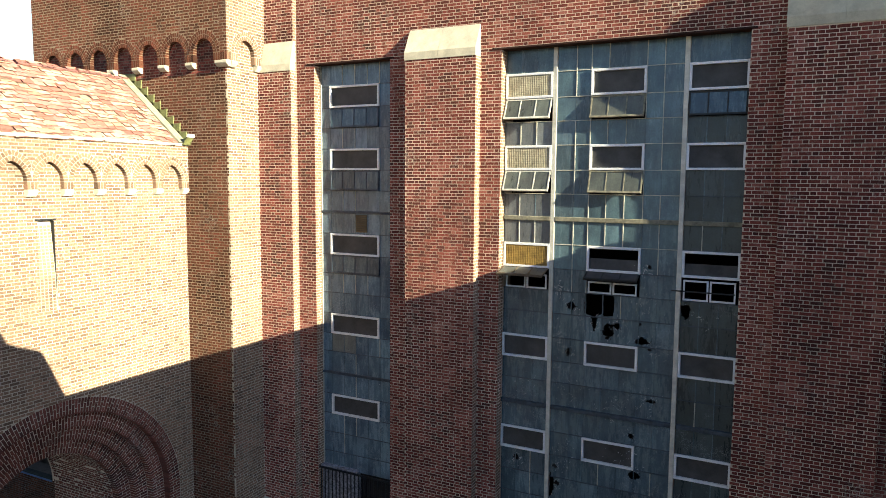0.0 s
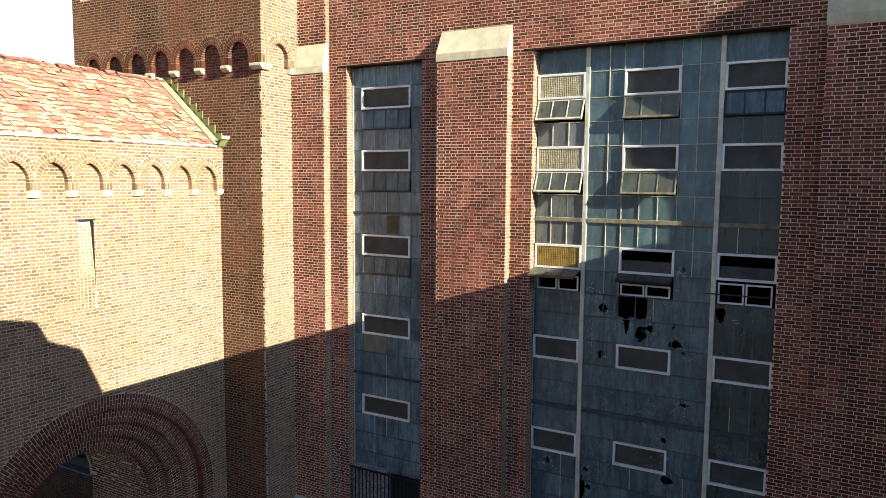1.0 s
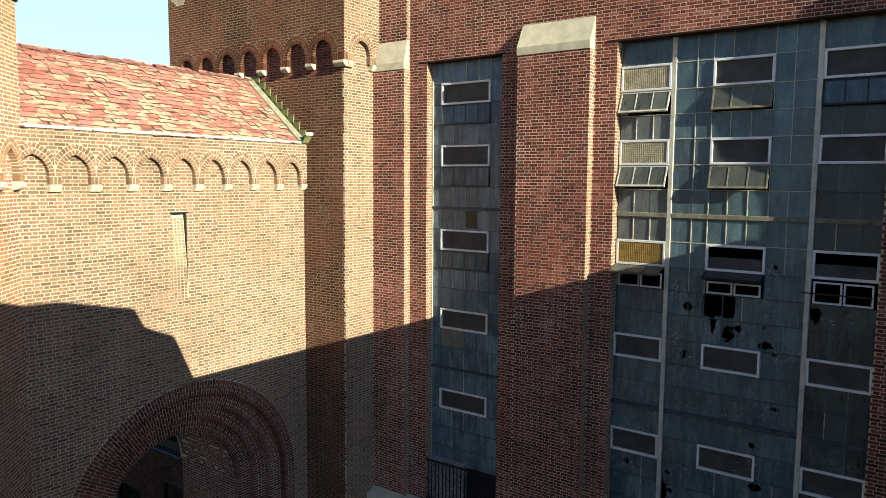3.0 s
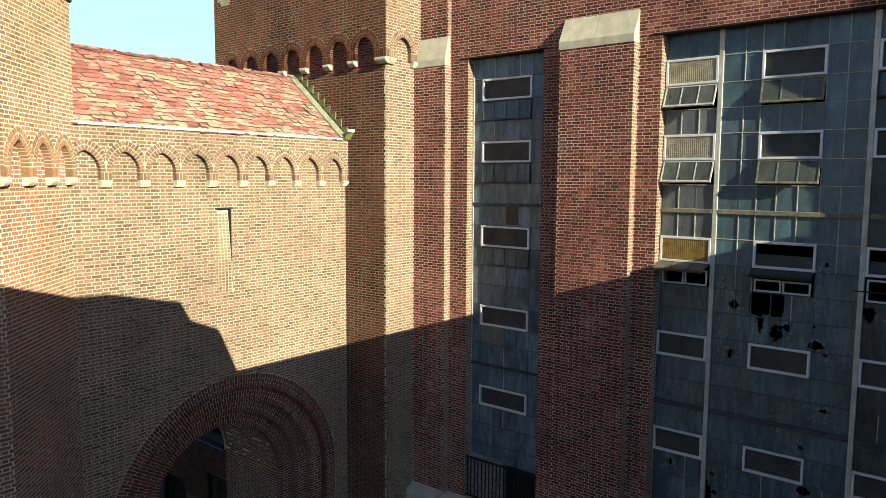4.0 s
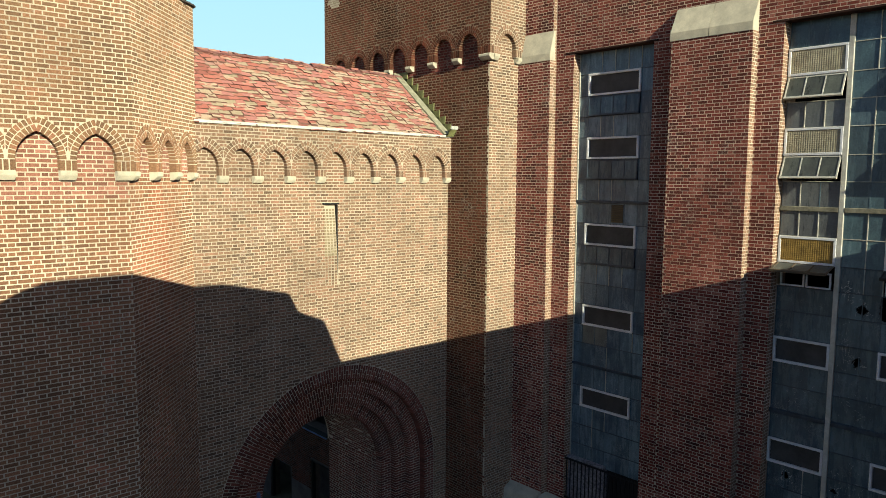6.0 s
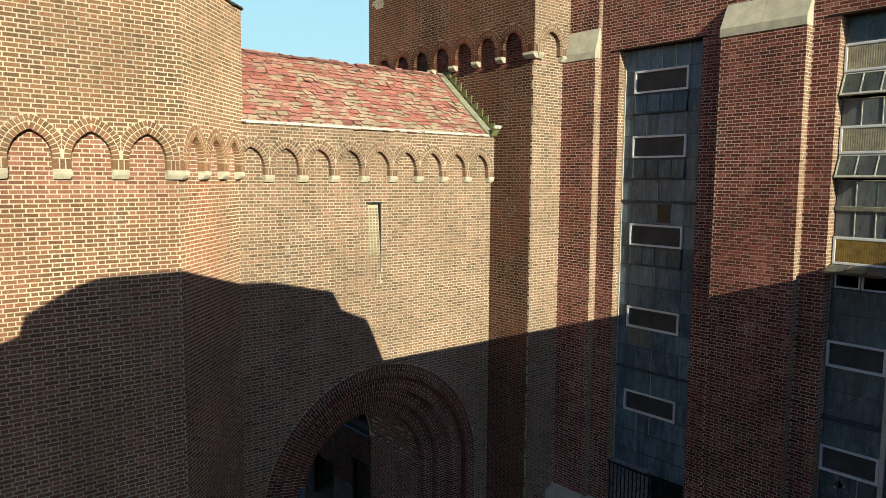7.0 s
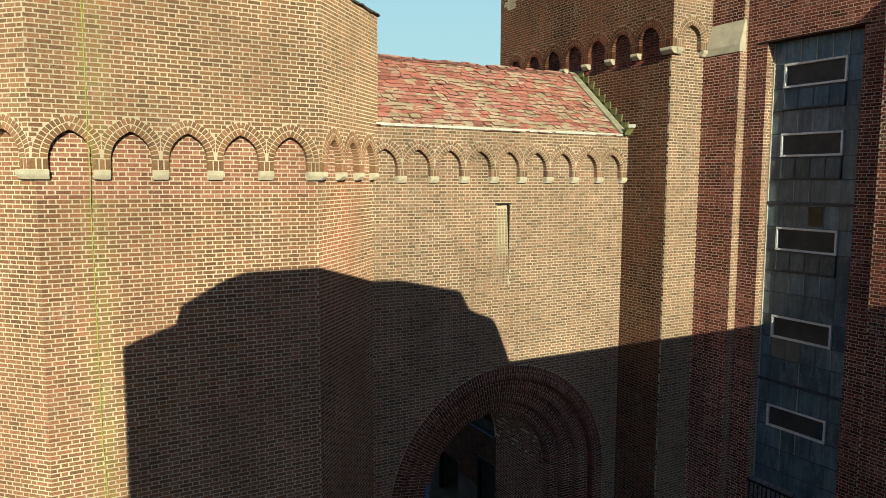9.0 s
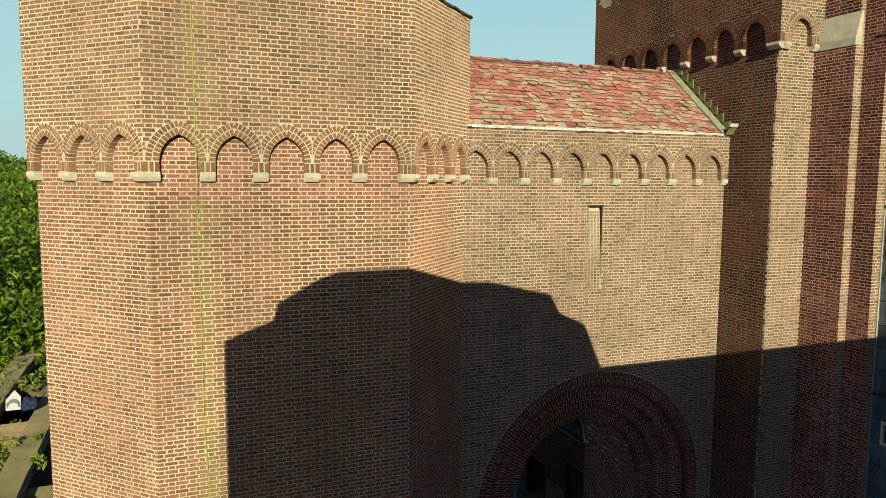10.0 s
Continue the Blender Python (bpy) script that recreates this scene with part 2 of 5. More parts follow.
def pane_material(name, colour, roughness):
    m, t, b = material(name, roughness, 0.5)
    r = piece_random(t)
    streak = noisy(t, 5.0, 6, 0.7, (1.6, 1, 0.3))
    smear, fleck = noisy(t, 1.6, 6, 0.7), noisy(t, 30, 5, 0.75)
    col = blend(t, ramp(t, r, [(0.0, tuple(c * 0.78 for c in colour)), (0.55, colour), (1.0, tuple(c * 1.25 for c in colour))]),
                ramp(t, streak, [(0.3, (0.7, 0.71, 0.75)), (0.75, (1.38, 1.42, 1.36))]), 0.8, "MULTIPLY")
    col = blend(t, col, ramp(t, smear, [(0.32, (0.62, 0.6, 0.66)), (0.68, (1.3, 1.34, 1.3))]), 0.8, "MULTIPLY")
    col = blend(t, col, ramp(t, fleck, [(0.35, (0.8, 0.8, 0.8)), (0.68, (1.35, 1.35, 1.35))]), 0.7, "MULTIPLY")
    # scuffs and scratches through the paint, in clumps
    line = ramp(t, noisy(t, 11, 5, 0.7), [(0.485, (0, 0, 0)), (0.497, (1, 1, 1)), (0.503, (1, 1, 1)), (0.515, (0, 0, 0))])
    speck = ramp(t, noisy(t, 42, 6, 0.75), [(0.58, (0, 0, 0)), (0.62, (1, 1, 1))])
    where = ramp(t, noisy(t, 1.9, 4, 0.6), [(0.54, (0, 0, 0)), (0.62, (1, 1, 1))])
    chips = blend(t, blend(t, line, speck, 0.25, "ADD"), where, 1.0, "MULTIPLY")
    g, sep, low = t.nodes.new("ShaderNodeNewGeometry"), t.nodes.new("ShaderNodeSeparateXYZ"), t.nodes.new("ShaderNodeMapRange")
    t.links.new(g.outputs["Position"], sep.inputs[0])
    t.links.new(sep.outputs[2], low.inputs[0])
    for i, v in ((1, EYE - 1.6), (2, EYE - 2.4), (3, 0.1), (4, 1.0)):  # most of them in the reach of thrown stones
        low.inputs[i].default_value = v
    chips = blend(t, (0, 0, 0), chips, low.outputs[0])
    col = blend(t, col, (0.40, 0.43, 0.44), blend(t, (0, 0, 0), chips, 0.55))
    t.links.new(col, b.inputs["Base Color"])
    t.links.new(ramp(t, streak, [(0.3, (roughness * 0.55,) * 3), (0.8, (min(1, roughness * 1.4),) * 3)]), b.inputs["Roughness"])
    relief(t, b, noisy(t, 3.0, 3, 0.5), 0.01, 0.25)
    return m


PANE = pane_material("painted-over wired glass", (0.078, 0.116, 0.136), 0.3)
PANE_GREY = pane_material("dark grey glass", (0.040, 0.055, 0.058), 0.35)
PANE_PALE = pane_material("pale grey glass", (0.17, 0.175, 0.155), 0.4)
PANE_SLATE = pane_material("slate blue painted glass", (0.120, 0.170, 0.205), 0.3)
PANE_TEAL = pane_material("teal glass with sky tone", (0.084, 0.134, 0.156), 0.25)
PANE_LIGHT = pane_material("lighter grey glass", (0.125, 0.130, 0.132), 0.35)
PANE_DULL = pane_material("dull olive grey glass", (0.092, 0.097, 0.080), 0.4)


def tile_material():
    m, t, b = material("clay roof tile", 0.85, 0.2)
    r = piece_random(t)
    red = ramp(t, r, [(0.0, (0.264, 0.105, 0.083)), (0.15, (0.407, 0.143, 0.110)), (0.3, (0.374, 0.171, 0.149)), (0.45, (0.451, 0.182, 0.143)), (0.6, (0.330, 0.138, 0.101)), (0.75, (0.462, 0.253, 0.176)), (0.88, (0.319, 0.193, 0.165)), (1.0, (0.176, 0.116, 0.088))])
    buff = ramp(t, r, [(0.0, (0.363, 0.281, 0.187)), (0.4, (0.462, 0.352, 0.259)), (0.7, (0.418, 0.330, 0.237)), (1.0, (0.319, 0.259, 0.171))])
    clump = noisy(t, 2.8, 4, 0.6, (1.5, 0.55, 1.5))
    s = t.nodes.new("ShaderNodeMath")
    s.operation = "MULTIPLY_ADD"
    t.links.new(r, s.inputs[0])
    s.inputs[1].default_value = 0.30
    g, sep, worn, add = (t.nodes.new(k) for k in ("ShaderNodeNewGeometry", "ShaderNodeSeparateXYZ", "ShaderNodeMapRange", "ShaderNodeMath"))
    t.links.new(g.outputs["Position"], sep.inputs[0])
    t.links.new(sep.outputs[2], worn.inputs[0])
    for i, v in ((1, EYE + 0.8), (2, EYE + 2.4), (3, 0.10), (4, -0.08)):  # more buff replacements towards the eave
        worn.inputs[i].default_value = v
    t.links.new(clump, add.inputs[0])
    t.links.new(worn.outputs[0], add.inputs[1])
    t.links.new(add.outputs[0], s.inputs[2])
    col = blend(t, red, buff, ramp(t, s.outputs[0], [(0.69, (0, 0, 0)), (0.71, (1, 1, 1))]))
    fine = noisy(t, 35, 5, 0.7)
    col = blend(t, col, ramp(t, fine, [(0.3, (0.7, 0.68, 0.66)), (0.7, (1.15, 1.15, 1.15))]), 0.8, "MULTIPLY")
    moss = ramp(t, noisy(t, 5, 5, 0.7), [(0.62, (0, 0, 0)), (0.72, (1, 1, 1))])
    col = blend(t, col, (0.10, 0.10, 0.045), blend(t, (0, 0, 0), moss, 0.5))
    t.links.new(col, b.inputs["Base Color"])
    relief(t, b, fine, 0.006)
    return m


TILE = tile_material()
RIDGE_TILE = plain_material("mauve ridge tile", (0.44, 0.22, 0.19), 0.85, 0.2, 0.3, 3.0, 40)
# Tile edges: dirt, with the shadow lines between tiles put into the colour.
TILE_EDGE = plain_material("darkened tile edge", (0.20, 0.11, 0.085), 0.95, 0.1, 0.4, 12, 60)


def leaf_material(name, stops):
    m, t, b = material(name, 0.6, 0.3)
    col = ramp(t, piece_random(t), stops)
    t.links.new(col, b.inputs["Base Color"])
    b.inputs["Subsurface Weight"].default_value = 0.0
    return m


LEAF = leaf_material("green leaves", [(0.0, (0.030, 0.068, 0.006)), (0.5, (0.092, 0.168, 0.011)), (1.0, (0.19, 0.25, 0.018))])
WEED = leaf_material("yellow green weed leaves", [(0.0, (0.12, 0.18, 0.02)), (1.0, (0.25, 0.30, 0.04))])


def sky_material():
    m = bpy.data.materials.new("hazy evening sky")
    m.use_nodes = True
    t = m.node_tree
    t.nodes.clear()
    g = t.nodes.new("ShaderNodeNewGeometry")
    sep = t.nodes.new("ShaderNodeSeparateXYZ")
    h = t.nodes.new("ShaderNodeMapRange")
    h.inputs[1].default_value, h.inputs[2].default_value = 0.0, 900.0
    t.links.new(g.outputs["Position"], sep.inputs[0])
    t.links.new(sep.outputs[2], h.inputs[0])
    em = t.nodes.new("ShaderNodeEmission")
    out = t.nodes.new("ShaderNodeOutputMaterial")
    t.links.new(ramp(t, h.outputs[0], [(0.0, (0.45, 0.63, 0.63)), (0.25, (0.44, 0.70, 0.74)), (1.0, (0.30, 0.59, 0.75))]), em.inputs[0])
    t.links.new(em.outputs[0], out.inputs[0])
    return m


SKY = sky_material()


# ---- building helpers ----
def quads_mesh(name, verts, faces, mat):
    """A mesh out of arrays of corners and four-cornered faces."""
    me = bpy.data.meshes.new(name)
    verts, faces = np.asarray(verts, "f"), np.asarray(faces, "i")
    me.vertices.add(len(verts))
    me.vertices.foreach_set("co", verts.ravel())
    me.loops.add(faces.size)
    me.loops.foreach_set("vertex_index", faces.ravel())
    me.polygons.add(len(faces))
    me.polygons.foreach_set("loop_start", np.arange(0, faces.size, 4, dtype="i"))
    me.update(calc_edges=True)
    me.validate()
    me.polygons.foreach_set("use_smooth", np.zeros(len(me.polygons), bool))
    me.materials.append(mat)
    return me


def part(name, bm, mat, parent, label="", kind=""):
    """A bmesh or mesh as one object under a thing or part."""
    if isinstance(bm, bpy.types.Mesh):
        me = bm
    else:
        me = bpy.data.meshes.new(name)
        bmesh.ops.recalc_face_normals(bm, faces=bm.faces)
        bm.to_mesh(me)
        bm.free()
        me.materials.append(mat)
    ob = new(name, me)
    ob.parent = parent
    return tagged(ob, label, kind=kind)


def thing(name, label, category, group="", kind="", at=(0, 0, 0)):
    ob = new(name)
    ob.location = at
    ob.empty_display_size = 0.2
    return tagged(ob, label, category, group, kind)


def box(bm, x0, x1, y0, y1, z0, z1, bevel=0.0):
    r = bmesh.ops.create_cube(bm, size=1.0, matrix=Matrix.Translation(((x0 + x1) / 2, (y0 + y1) / 2, (z0 + z1) / 2)) @ Matrix.Diagonal((x1 - x0, y1 - y0, z1 - z0, 1)))
    if bevel:
        es = list({e for v in r["verts"] for e in v.link_edges})
        bmesh.ops.bevel(bm, geom=es, offset=bevel, segments=2, profile=0.5, affect="EDGES")
    return r["verts"]


def boxes(*rows, bevel=0.0):
    bm = bmesh.new()
    for r in rows:
        box(bm, *r, bevel=bevel)
    return bm


def prism(outline, low, high, axis="x"):
    """An outline in the plane across the axis, pushed from low to high along it."""
    bm = bmesh.new()
    put = {"x": lambda a, b, c: (c, a, b), "y": lambda a, b, c: (a, c, b), "z": lambda a, b, c: (a, b, c)}[axis]
    ends = [[bm.verts.new(put(a, b, c)) for a, b in outline] for c in (low, high)]
    for e in ends:
        bm.faces.new(e)
    for i in range(len(outline)):
        j = (i + 1) % len(outline)
        bm.faces.new((ends[0][i], ends[0][j], ends[1][j], ends[1][i]))
    return bm


# ---- brickwork ----
COURSE, JOINT, FINE_JOINT, LONG, SHORT = 0.0677, 0.0145, 0.0112, 0.2060, 0.1030
rng = np.random.RandomState(7)


class Face:
    """A flat wall face: a point on it at u = 0 and z = 0, its outward direction, and u running level to the right as seen from outside."""

    def __init__(self, at, out):
        self.at, self.out = np.array((at[0], at[1], 0.0)), np.array((*out, 0.0)) / math.hypot(*out)
        self.along = np.array((-self.out[1], self.out[0], 0.0))

    def put(self, u, v, n):
        u, v, n = (np.asarray(a, float)[..., None] for a in (u, v, n))
        return self.at + u * self.along + v * np.array((0, 0, 1.0)) + n * self.out

    def moved(self, n):
        return Face((self.at + n * self.out)[:2], self.out[:2])


class Vault:
    """The inside of a barrel vault along x: u runs along x, v round the arch."""

    def __init__(self, y, z, radius):
        self.y, self.z, self.radius = y, z, radius

    def put(self, u, v, n):
        a, r = np.asarray(v, float) / self.radius, self.radius - np.asarray(n, float)
        return np.stack([np.asarray(u, float) + 0 * a, self.y + r * np.cos(a), self.z + r * np.sin(a)], -1)


def bond(u0, u1, v0, v1, shift=0.0, joint=JOINT):
    """Bricks in Flemish bond, as rows of u0, u1, v0, v1."""
    rows = []
    period = LONG + SHORT
    for k in range(int(math.floor(v0 / COURSE)), int(math.ceil(v1 / COURSE))):
        lo, hi = max(v0, k * COURSE + joint / 2), min(v1, (k + 1) * COURSE - joint / 2)
        if hi - lo < 0.02:
            continue
        start = shift + (k % 2) * period / 2 + rng.uniform(-0.008, 0.008)
        n = np.arange(math.floor((u0 - start) / period) - 1, math.ceil((u1 - start) / period) + 1)
        a = start + n * period
        for s, w in ((a, LONG), (a + LONG, SHORT)):
            s = s + rng.uniform(-0.003, 0.003, len(s))
            e = np.minimum(s + w - joint, u1)
            s = np.maximum(s, u0)
            ok = e - s > 0.025
            rows.append(np.stack([s[ok], e[ok], np.full(ok.sum(), lo), np.full(ok.sum(), hi)], -1))
    return np.concatenate(rows) if rows else np.zeros((0, 4))


def brick_corners(face, corners, n0, n1):
    """Bricks out of their four corners in u and v (rows of 8 numbers, counter-clockwise), from depth n0 out to n1."""
    c = np.asarray(corners, float).reshape(-1, 4, 2)
    c = c + rng.uniform(-0.0015, 0.0015, c.shape)
    mid = c.mean(1, keepdims=True)
    inner = mid + (c - mid) * (1 - 0.0015 / np.maximum(0.02, np.abs(c - mid)))
    top = n1 + rng.uniform(-0.0008, 0.0008, (len(c), 1)) + rng.uniform(-0.0003, 0.0003, (len(c), 4))
    back = face.put(c[..., 0], c[..., 1], np.full(c.shape[:2], n0))
    front = face.put(inner[..., 0], inner[..., 1], top)
    verts = np.concatenate([back, front], 1).reshape(-1, 3)
    base = (np.arange(len(c)) * 8)[:, None, None]
    pattern = np.array([[4, 5, 6, 7], [0, 1, 5, 4], [1, 2, 6, 5], [2, 3, 7, 6], [3, 0, 4, 7]])
    return verts, (base + pattern).reshape(-1, 4)


def rect_corners(r):
    return np.stack([r[:, 0], r[:, 2], r[:, 1], r[:, 2], r[:, 1], r[:, 3], r[:, 0], r[:, 3]], -1)


loose = []  # bricks to be set one by one at the end of the file: parent, face, row, height, material


def lay(root, face, u0, u1, v0, v1, mat, keep=None, single=None, shift=0.0, n=0.0022, pale=None, joined=None, back=-0.004, cuts=(), rings=()):
    """Lay a field of bricks on a face. keep: which stay. single: a stretch u0, u1, v0, v1 whose bricks are set one by one."""
    joint = FINE_JOINT if mat is RED else JOINT
    r = bond(u0, u1, v0, v1, shift, joint)
    for c0, c1, d0, d1 in cuts:  # openings whose edges the bricks keep to
        vm, um = (r[:, 2] + r[:, 3]) / 2, (r[:, 0] + r[:, 1]) / 2
        on = (vm > d0) & (vm < d1) & (r[:, 1] > c0) & (r[:, 0] < c1)
        r[:, 1] = np.where(on & (um < (c0 + c1) / 2), np.minimum(r[:, 1], c0), r[:, 1])
        r[:, 0] = np.where(on & (um >= (c0 + c1) / 2), np.maximum(r[:, 0], c1), r[:, 0])
        r = r[r[:, 1] - r[:, 0] > 0.025]
    for a in rings:  # arch rings that the bricks stop at
        foot = np.maximum(0.0, r[:, 2] * 0.55 + r[:, 3] * 0.45 - a.spring)
        reach = np.sqrt(np.maximum(0.0, (a.r + a.ring + 0.007) ** 2 - foot ** 2)) - a.off
        on = (reach > 0) & (r[:, 1] > a.c - reach) & (r[:, 0] < a.c + reach)
        um = (r[:, 0] + r[:, 1]) / 2
        r[:, 1] = np.where(on & (um < a.c), np.minimum(r[:, 1], a.c - reach), r[:, 1])
        r[:, 0] = np.where(on & (um >= a.c), np.maximum(r[:, 0], a.c + reach), r[:, 0])
        r = r[r[:, 1] - r[:, 0] > 0.015]
    um, vm = (r[:, 0] + r[:, 1]) / 2, (r[:, 2] + r[:, 3]) / 2
    if keep is not None:
        ok = keep(um, vm)
        r, um, vm = r[ok], um[ok], vm[ok]
    if pale is not None:
        p = pale(um, vm)
        if p.any():
            v, f = brick_corners(face, rect_corners(r[p]), -0.004, n)
            part("brickwork", quads_mesh("whitened_bricks", v, f, PALE_BRICK), PALE_BRICK, root, "whitened patch of bricks", "stuff")
            r, um, vm = r[~p], um[~p], vm[~p]
    if single is not None:
        s = (um > single[0]) & (um < single[1]) & (vm > single[2]) & (vm < single[3])
        s &= (np.abs(r[:, 1] - r[:, 0] - (LONG - joint)) < 0.012) | (np.abs(r[:, 1] - r[:, 0] - (SHORT - joint)) < 0.012)
        s &= np.cumsum(s) <= 290
        loose.extend((root, face, tuple(row), n, mat) for row in r[s])
        r = r[~s]
    v, f = brick_corners(face, rect_corners(r), back, n)
    if joined is not None:
        joined.append((v, f))
        return
    part("brickwork", quads_mesh("brickwork", v, f, mat), mat, root, "", "stuff")


def join(root, batches, mat, name="brickwork", label=""):
    base, vs, fs = 0, [], []
    for v, f in batches:
        vs.append(v)
        fs.append(f + base)
        base += len(v)
    return part(name, quads_mesh(name, np.concatenate(vs), np.concatenate(fs), mat), mat, root, label, "stuff")


class Arch:
    """A slightly pointed blind arch: middle u, half width, height of its springing, rise, thickness of its two rings."""

    def __init__(self, c, w, spring, rise, ring=0.2):
        self.c, self.w, self.spring, self.rise, self.ring = c, w, spring, rise, ring
        self.r = (w * w + rise * rise) / (2 * w)
        self.off = self.r - w

    def curve(self, steps=9):
        top = math.acos(self.off / self.r)
        half = [(-self.off + self.r * math.cos(a), self.spring + self.r * math.sin(a)) for a in np.linspace(0, top, steps)]
        return [(self.c - a, b) for a, b in half] + [(self.c + a, b) for a, b in half[-2::-1]]

    def voussoirs(self, left, right):
        """The bricks of both rings, cut off at left and right, where the next arch begins."""
        rows = []
        for r0, r1 in ((self.r - 0.005, self.r + self.ring / 2 - 0.006), (self.r + self.ring / 2 + 0.006, self.r + self.ring - 0.003)):
            top = math.acos(self.off / ((r0 + r1) / 2))
            n = max(4, round(top * (r0 + r1) / 2 / 0.067))
            for k in range(n):
                a, b = (k + 0.09) * top / n, (k + 0.91) * top / n
                for s in (1, -1):
                    q = [(self.c + s * (-self.off + r * math.cos(t)), self.spring + r * math.sin(t)) for r, t in ((r0, a), (r1, a), (r1, b), (r0, b))]
                    q = [(min(max(u, left), right), v) for u, v in q]
                    if max(u for u, v in q) - min(u for u, v in q) < 0.02 or abs(q[0][0] - q[1][0]) + abs(q[2][0] - q[3][0]) + abs(q[0][1] - q[1][1]) < 0.03:
                        continue
                    rows.append([x for p in (q if s > 0 else q[::-1]) for x in p])
        return rows


def set_singly(name, root, face, rows, n0, n1, mat):
    """Bricks of odd shapes, each an object of its own round its middle."""
    verts, faces = brick_corners(face, rows, n0, n1)
    made = []
    for i in range(len(rows)):
        own = verts[8 * i:8 * i + 8]
        mid = own.mean(0)
        b = part(name, quads_mesh(name, own - mid, faces[:5], mat), mat, root)
        b.location = mid
        made.append(b)
    return made


def arcade(root, low, u0, u1, arches, stones, stone_z, top, proud, mat, single=None, shift=0.0, closed=(True, True), pale=None, arch_singles=0, mortar=None):
    """A corbelled wall over a row of blind arches: its mortar body, bricks, arch rings and corbel stones. low: the face under it."""
    high = low.moved(proud)
    mortar = mortar or (MORTAR_DIM if mat is DUSKY else MORTAR)
    bm = bmesh.new()
    edges = [u0] + [(a.c + b.c) / 2 for a, b in zip(arches, arches[1:])] + [u1]

    def corner(u, v, n):
        return bm.verts.new(low.put(u, v, n))

    z0 = stone_z[1]
    for a, e0, e1 in zip(arches, edges, edges[1:]):
        line = [(e0, z0), (a.c - a.w, z0)] + a.curve() + [(a.c + a.w, z0), (e1, z0)]
        front = [corner(u, v, proud) for u, v in line]
        back = [corner(u, v, -0.02) for u, v in line]
        bm.faces.new(front + [corner(e1, top, proud), corner(e0, top, proud)])
        for i in range(len(line) - 1):
            bm.faces.new((front[i], back[i], back[i + 1], front[i + 1]))
    for u, on in ((u0, closed[0]), (u1, closed[1])):
        if on:
            bm.faces.new([corner(u, z0, proud), corner(u, top, proud), corner(u, top, -0.02), corner(u, z0, -0.02)])
    part("corbel_course", bm, mortar, root, "wall corbelled out over blind arches")

    spring = arches[0].spring
    sides = [u0] + [x for a in arches for x in (a.c - a.w, a.c + a.w)] + [u1]
    gaps = [(sides[k] - 0.005, sides[k + 1] + 0.005) for k in range(0, len(sides), 2)]

    def field(u, v):
        return v > spring - 0.02

    lay(root, high, u0, u1, z0, top, mat, field, single, shift, pale=pale, rings=arches)
    rows = []
    for a, e0, e1 in zip(arches, edges, edges[1:]):
        rows += a.voussoirs(e0 + 0.006, e1 - 0.006)
    for a, b in gaps:  # upright bricks between the stones and the springing
        if b - a < 0.03:
            continue
        n = max(1, round((b - a) / 0.07))
        for k in range(n):
            l, r = a + (b - a) * (k + 0.0 if k == 0 else k + 0.09) / n, a + (b - a) * (k + 1.0 if k == n - 1 else k + 0.91) / n
            rows.append([l, z0 + 0.006, r, z0 + 0.006, r, spring - 0.008, l, spring - 0.008])
    set_singly("arch_brick", root, high, rows[:arch_singles], -0.115, 0.0048, mat)
    rows = rows[arch_singles:]
    v, f = brick_corners(high, rows, -0.115, 0.0048)
    part("arch_ring", quads_mesh("arch_ring", v, f, mat), mat, root, "double rings of arch bricks", "stuff")

    def inside(u, v):
        return v < spring + arches[0].rise + 0.05

    for s, w in stones:
        bm = bmesh.new()
        prof = [(-0.02, stone_z[0]), (proud * 0.55, stone_z[0]), (proud * 0.9, stone_z[0] + 0.035), (proud + 0.03, stone_z[0] + 0.075), (proud + 0.03, stone_z[1]), (-0.02, stone_z[1])]
        ends = [[bm.verts.new(low.put(u, z, n)) for n, z in prof] for u in (s - w / 2, s + w / 2)]
        for e in ends:
            bm.faces.new(e)
        for i in range(len(prof)):
            j = (i + 1) % len(prof)
            bm.faces.new((ends[0][i], ends[0][j], ends[1][j], ends[1][i]))
        bmesh.ops.bevel(bm, geom=list(bm.edges), offset=0.006, segments=1, affect="EDGES")
        part("corbel_stone", bm, STONE, root, "pale limestone corbel block")
    return inside


# ---- ground ----
E = EYE
bm = bmesh.new()
bmesh.ops.create_grid(bm, x_segments=40, y_segments=40, size=1500)
ground = part("ground", bm, GROUND, None)
tagged(ground, "dry earth and gravel round the buildings", "ground", kind="structure")
court = part("pavement", boxes((-13.5, 13.9, -12.0, 13.5, 0.004, 0.03)), ASPHALT, None)
tagged(court, "cracked asphalt of the closed court", "pavement", kind="structure")

bm = bmesh.new()
rows = [[bm.verts.new((2200 * math.cos(a), 2200 * math.sin(a), z)) for a in np.linspace(radians(85), radians(200), 24)] for z in (-30, 1100)]
for i in range(23):
    bm.faces.new((rows[0][i], rows[0][i + 1], rows[1][i + 1], rows[1][i]))
backdrop = part("backdrop", bm, SKY, None)
tagged(backdrop, "pale hazy blue evening sky", "sky", kind="structure")

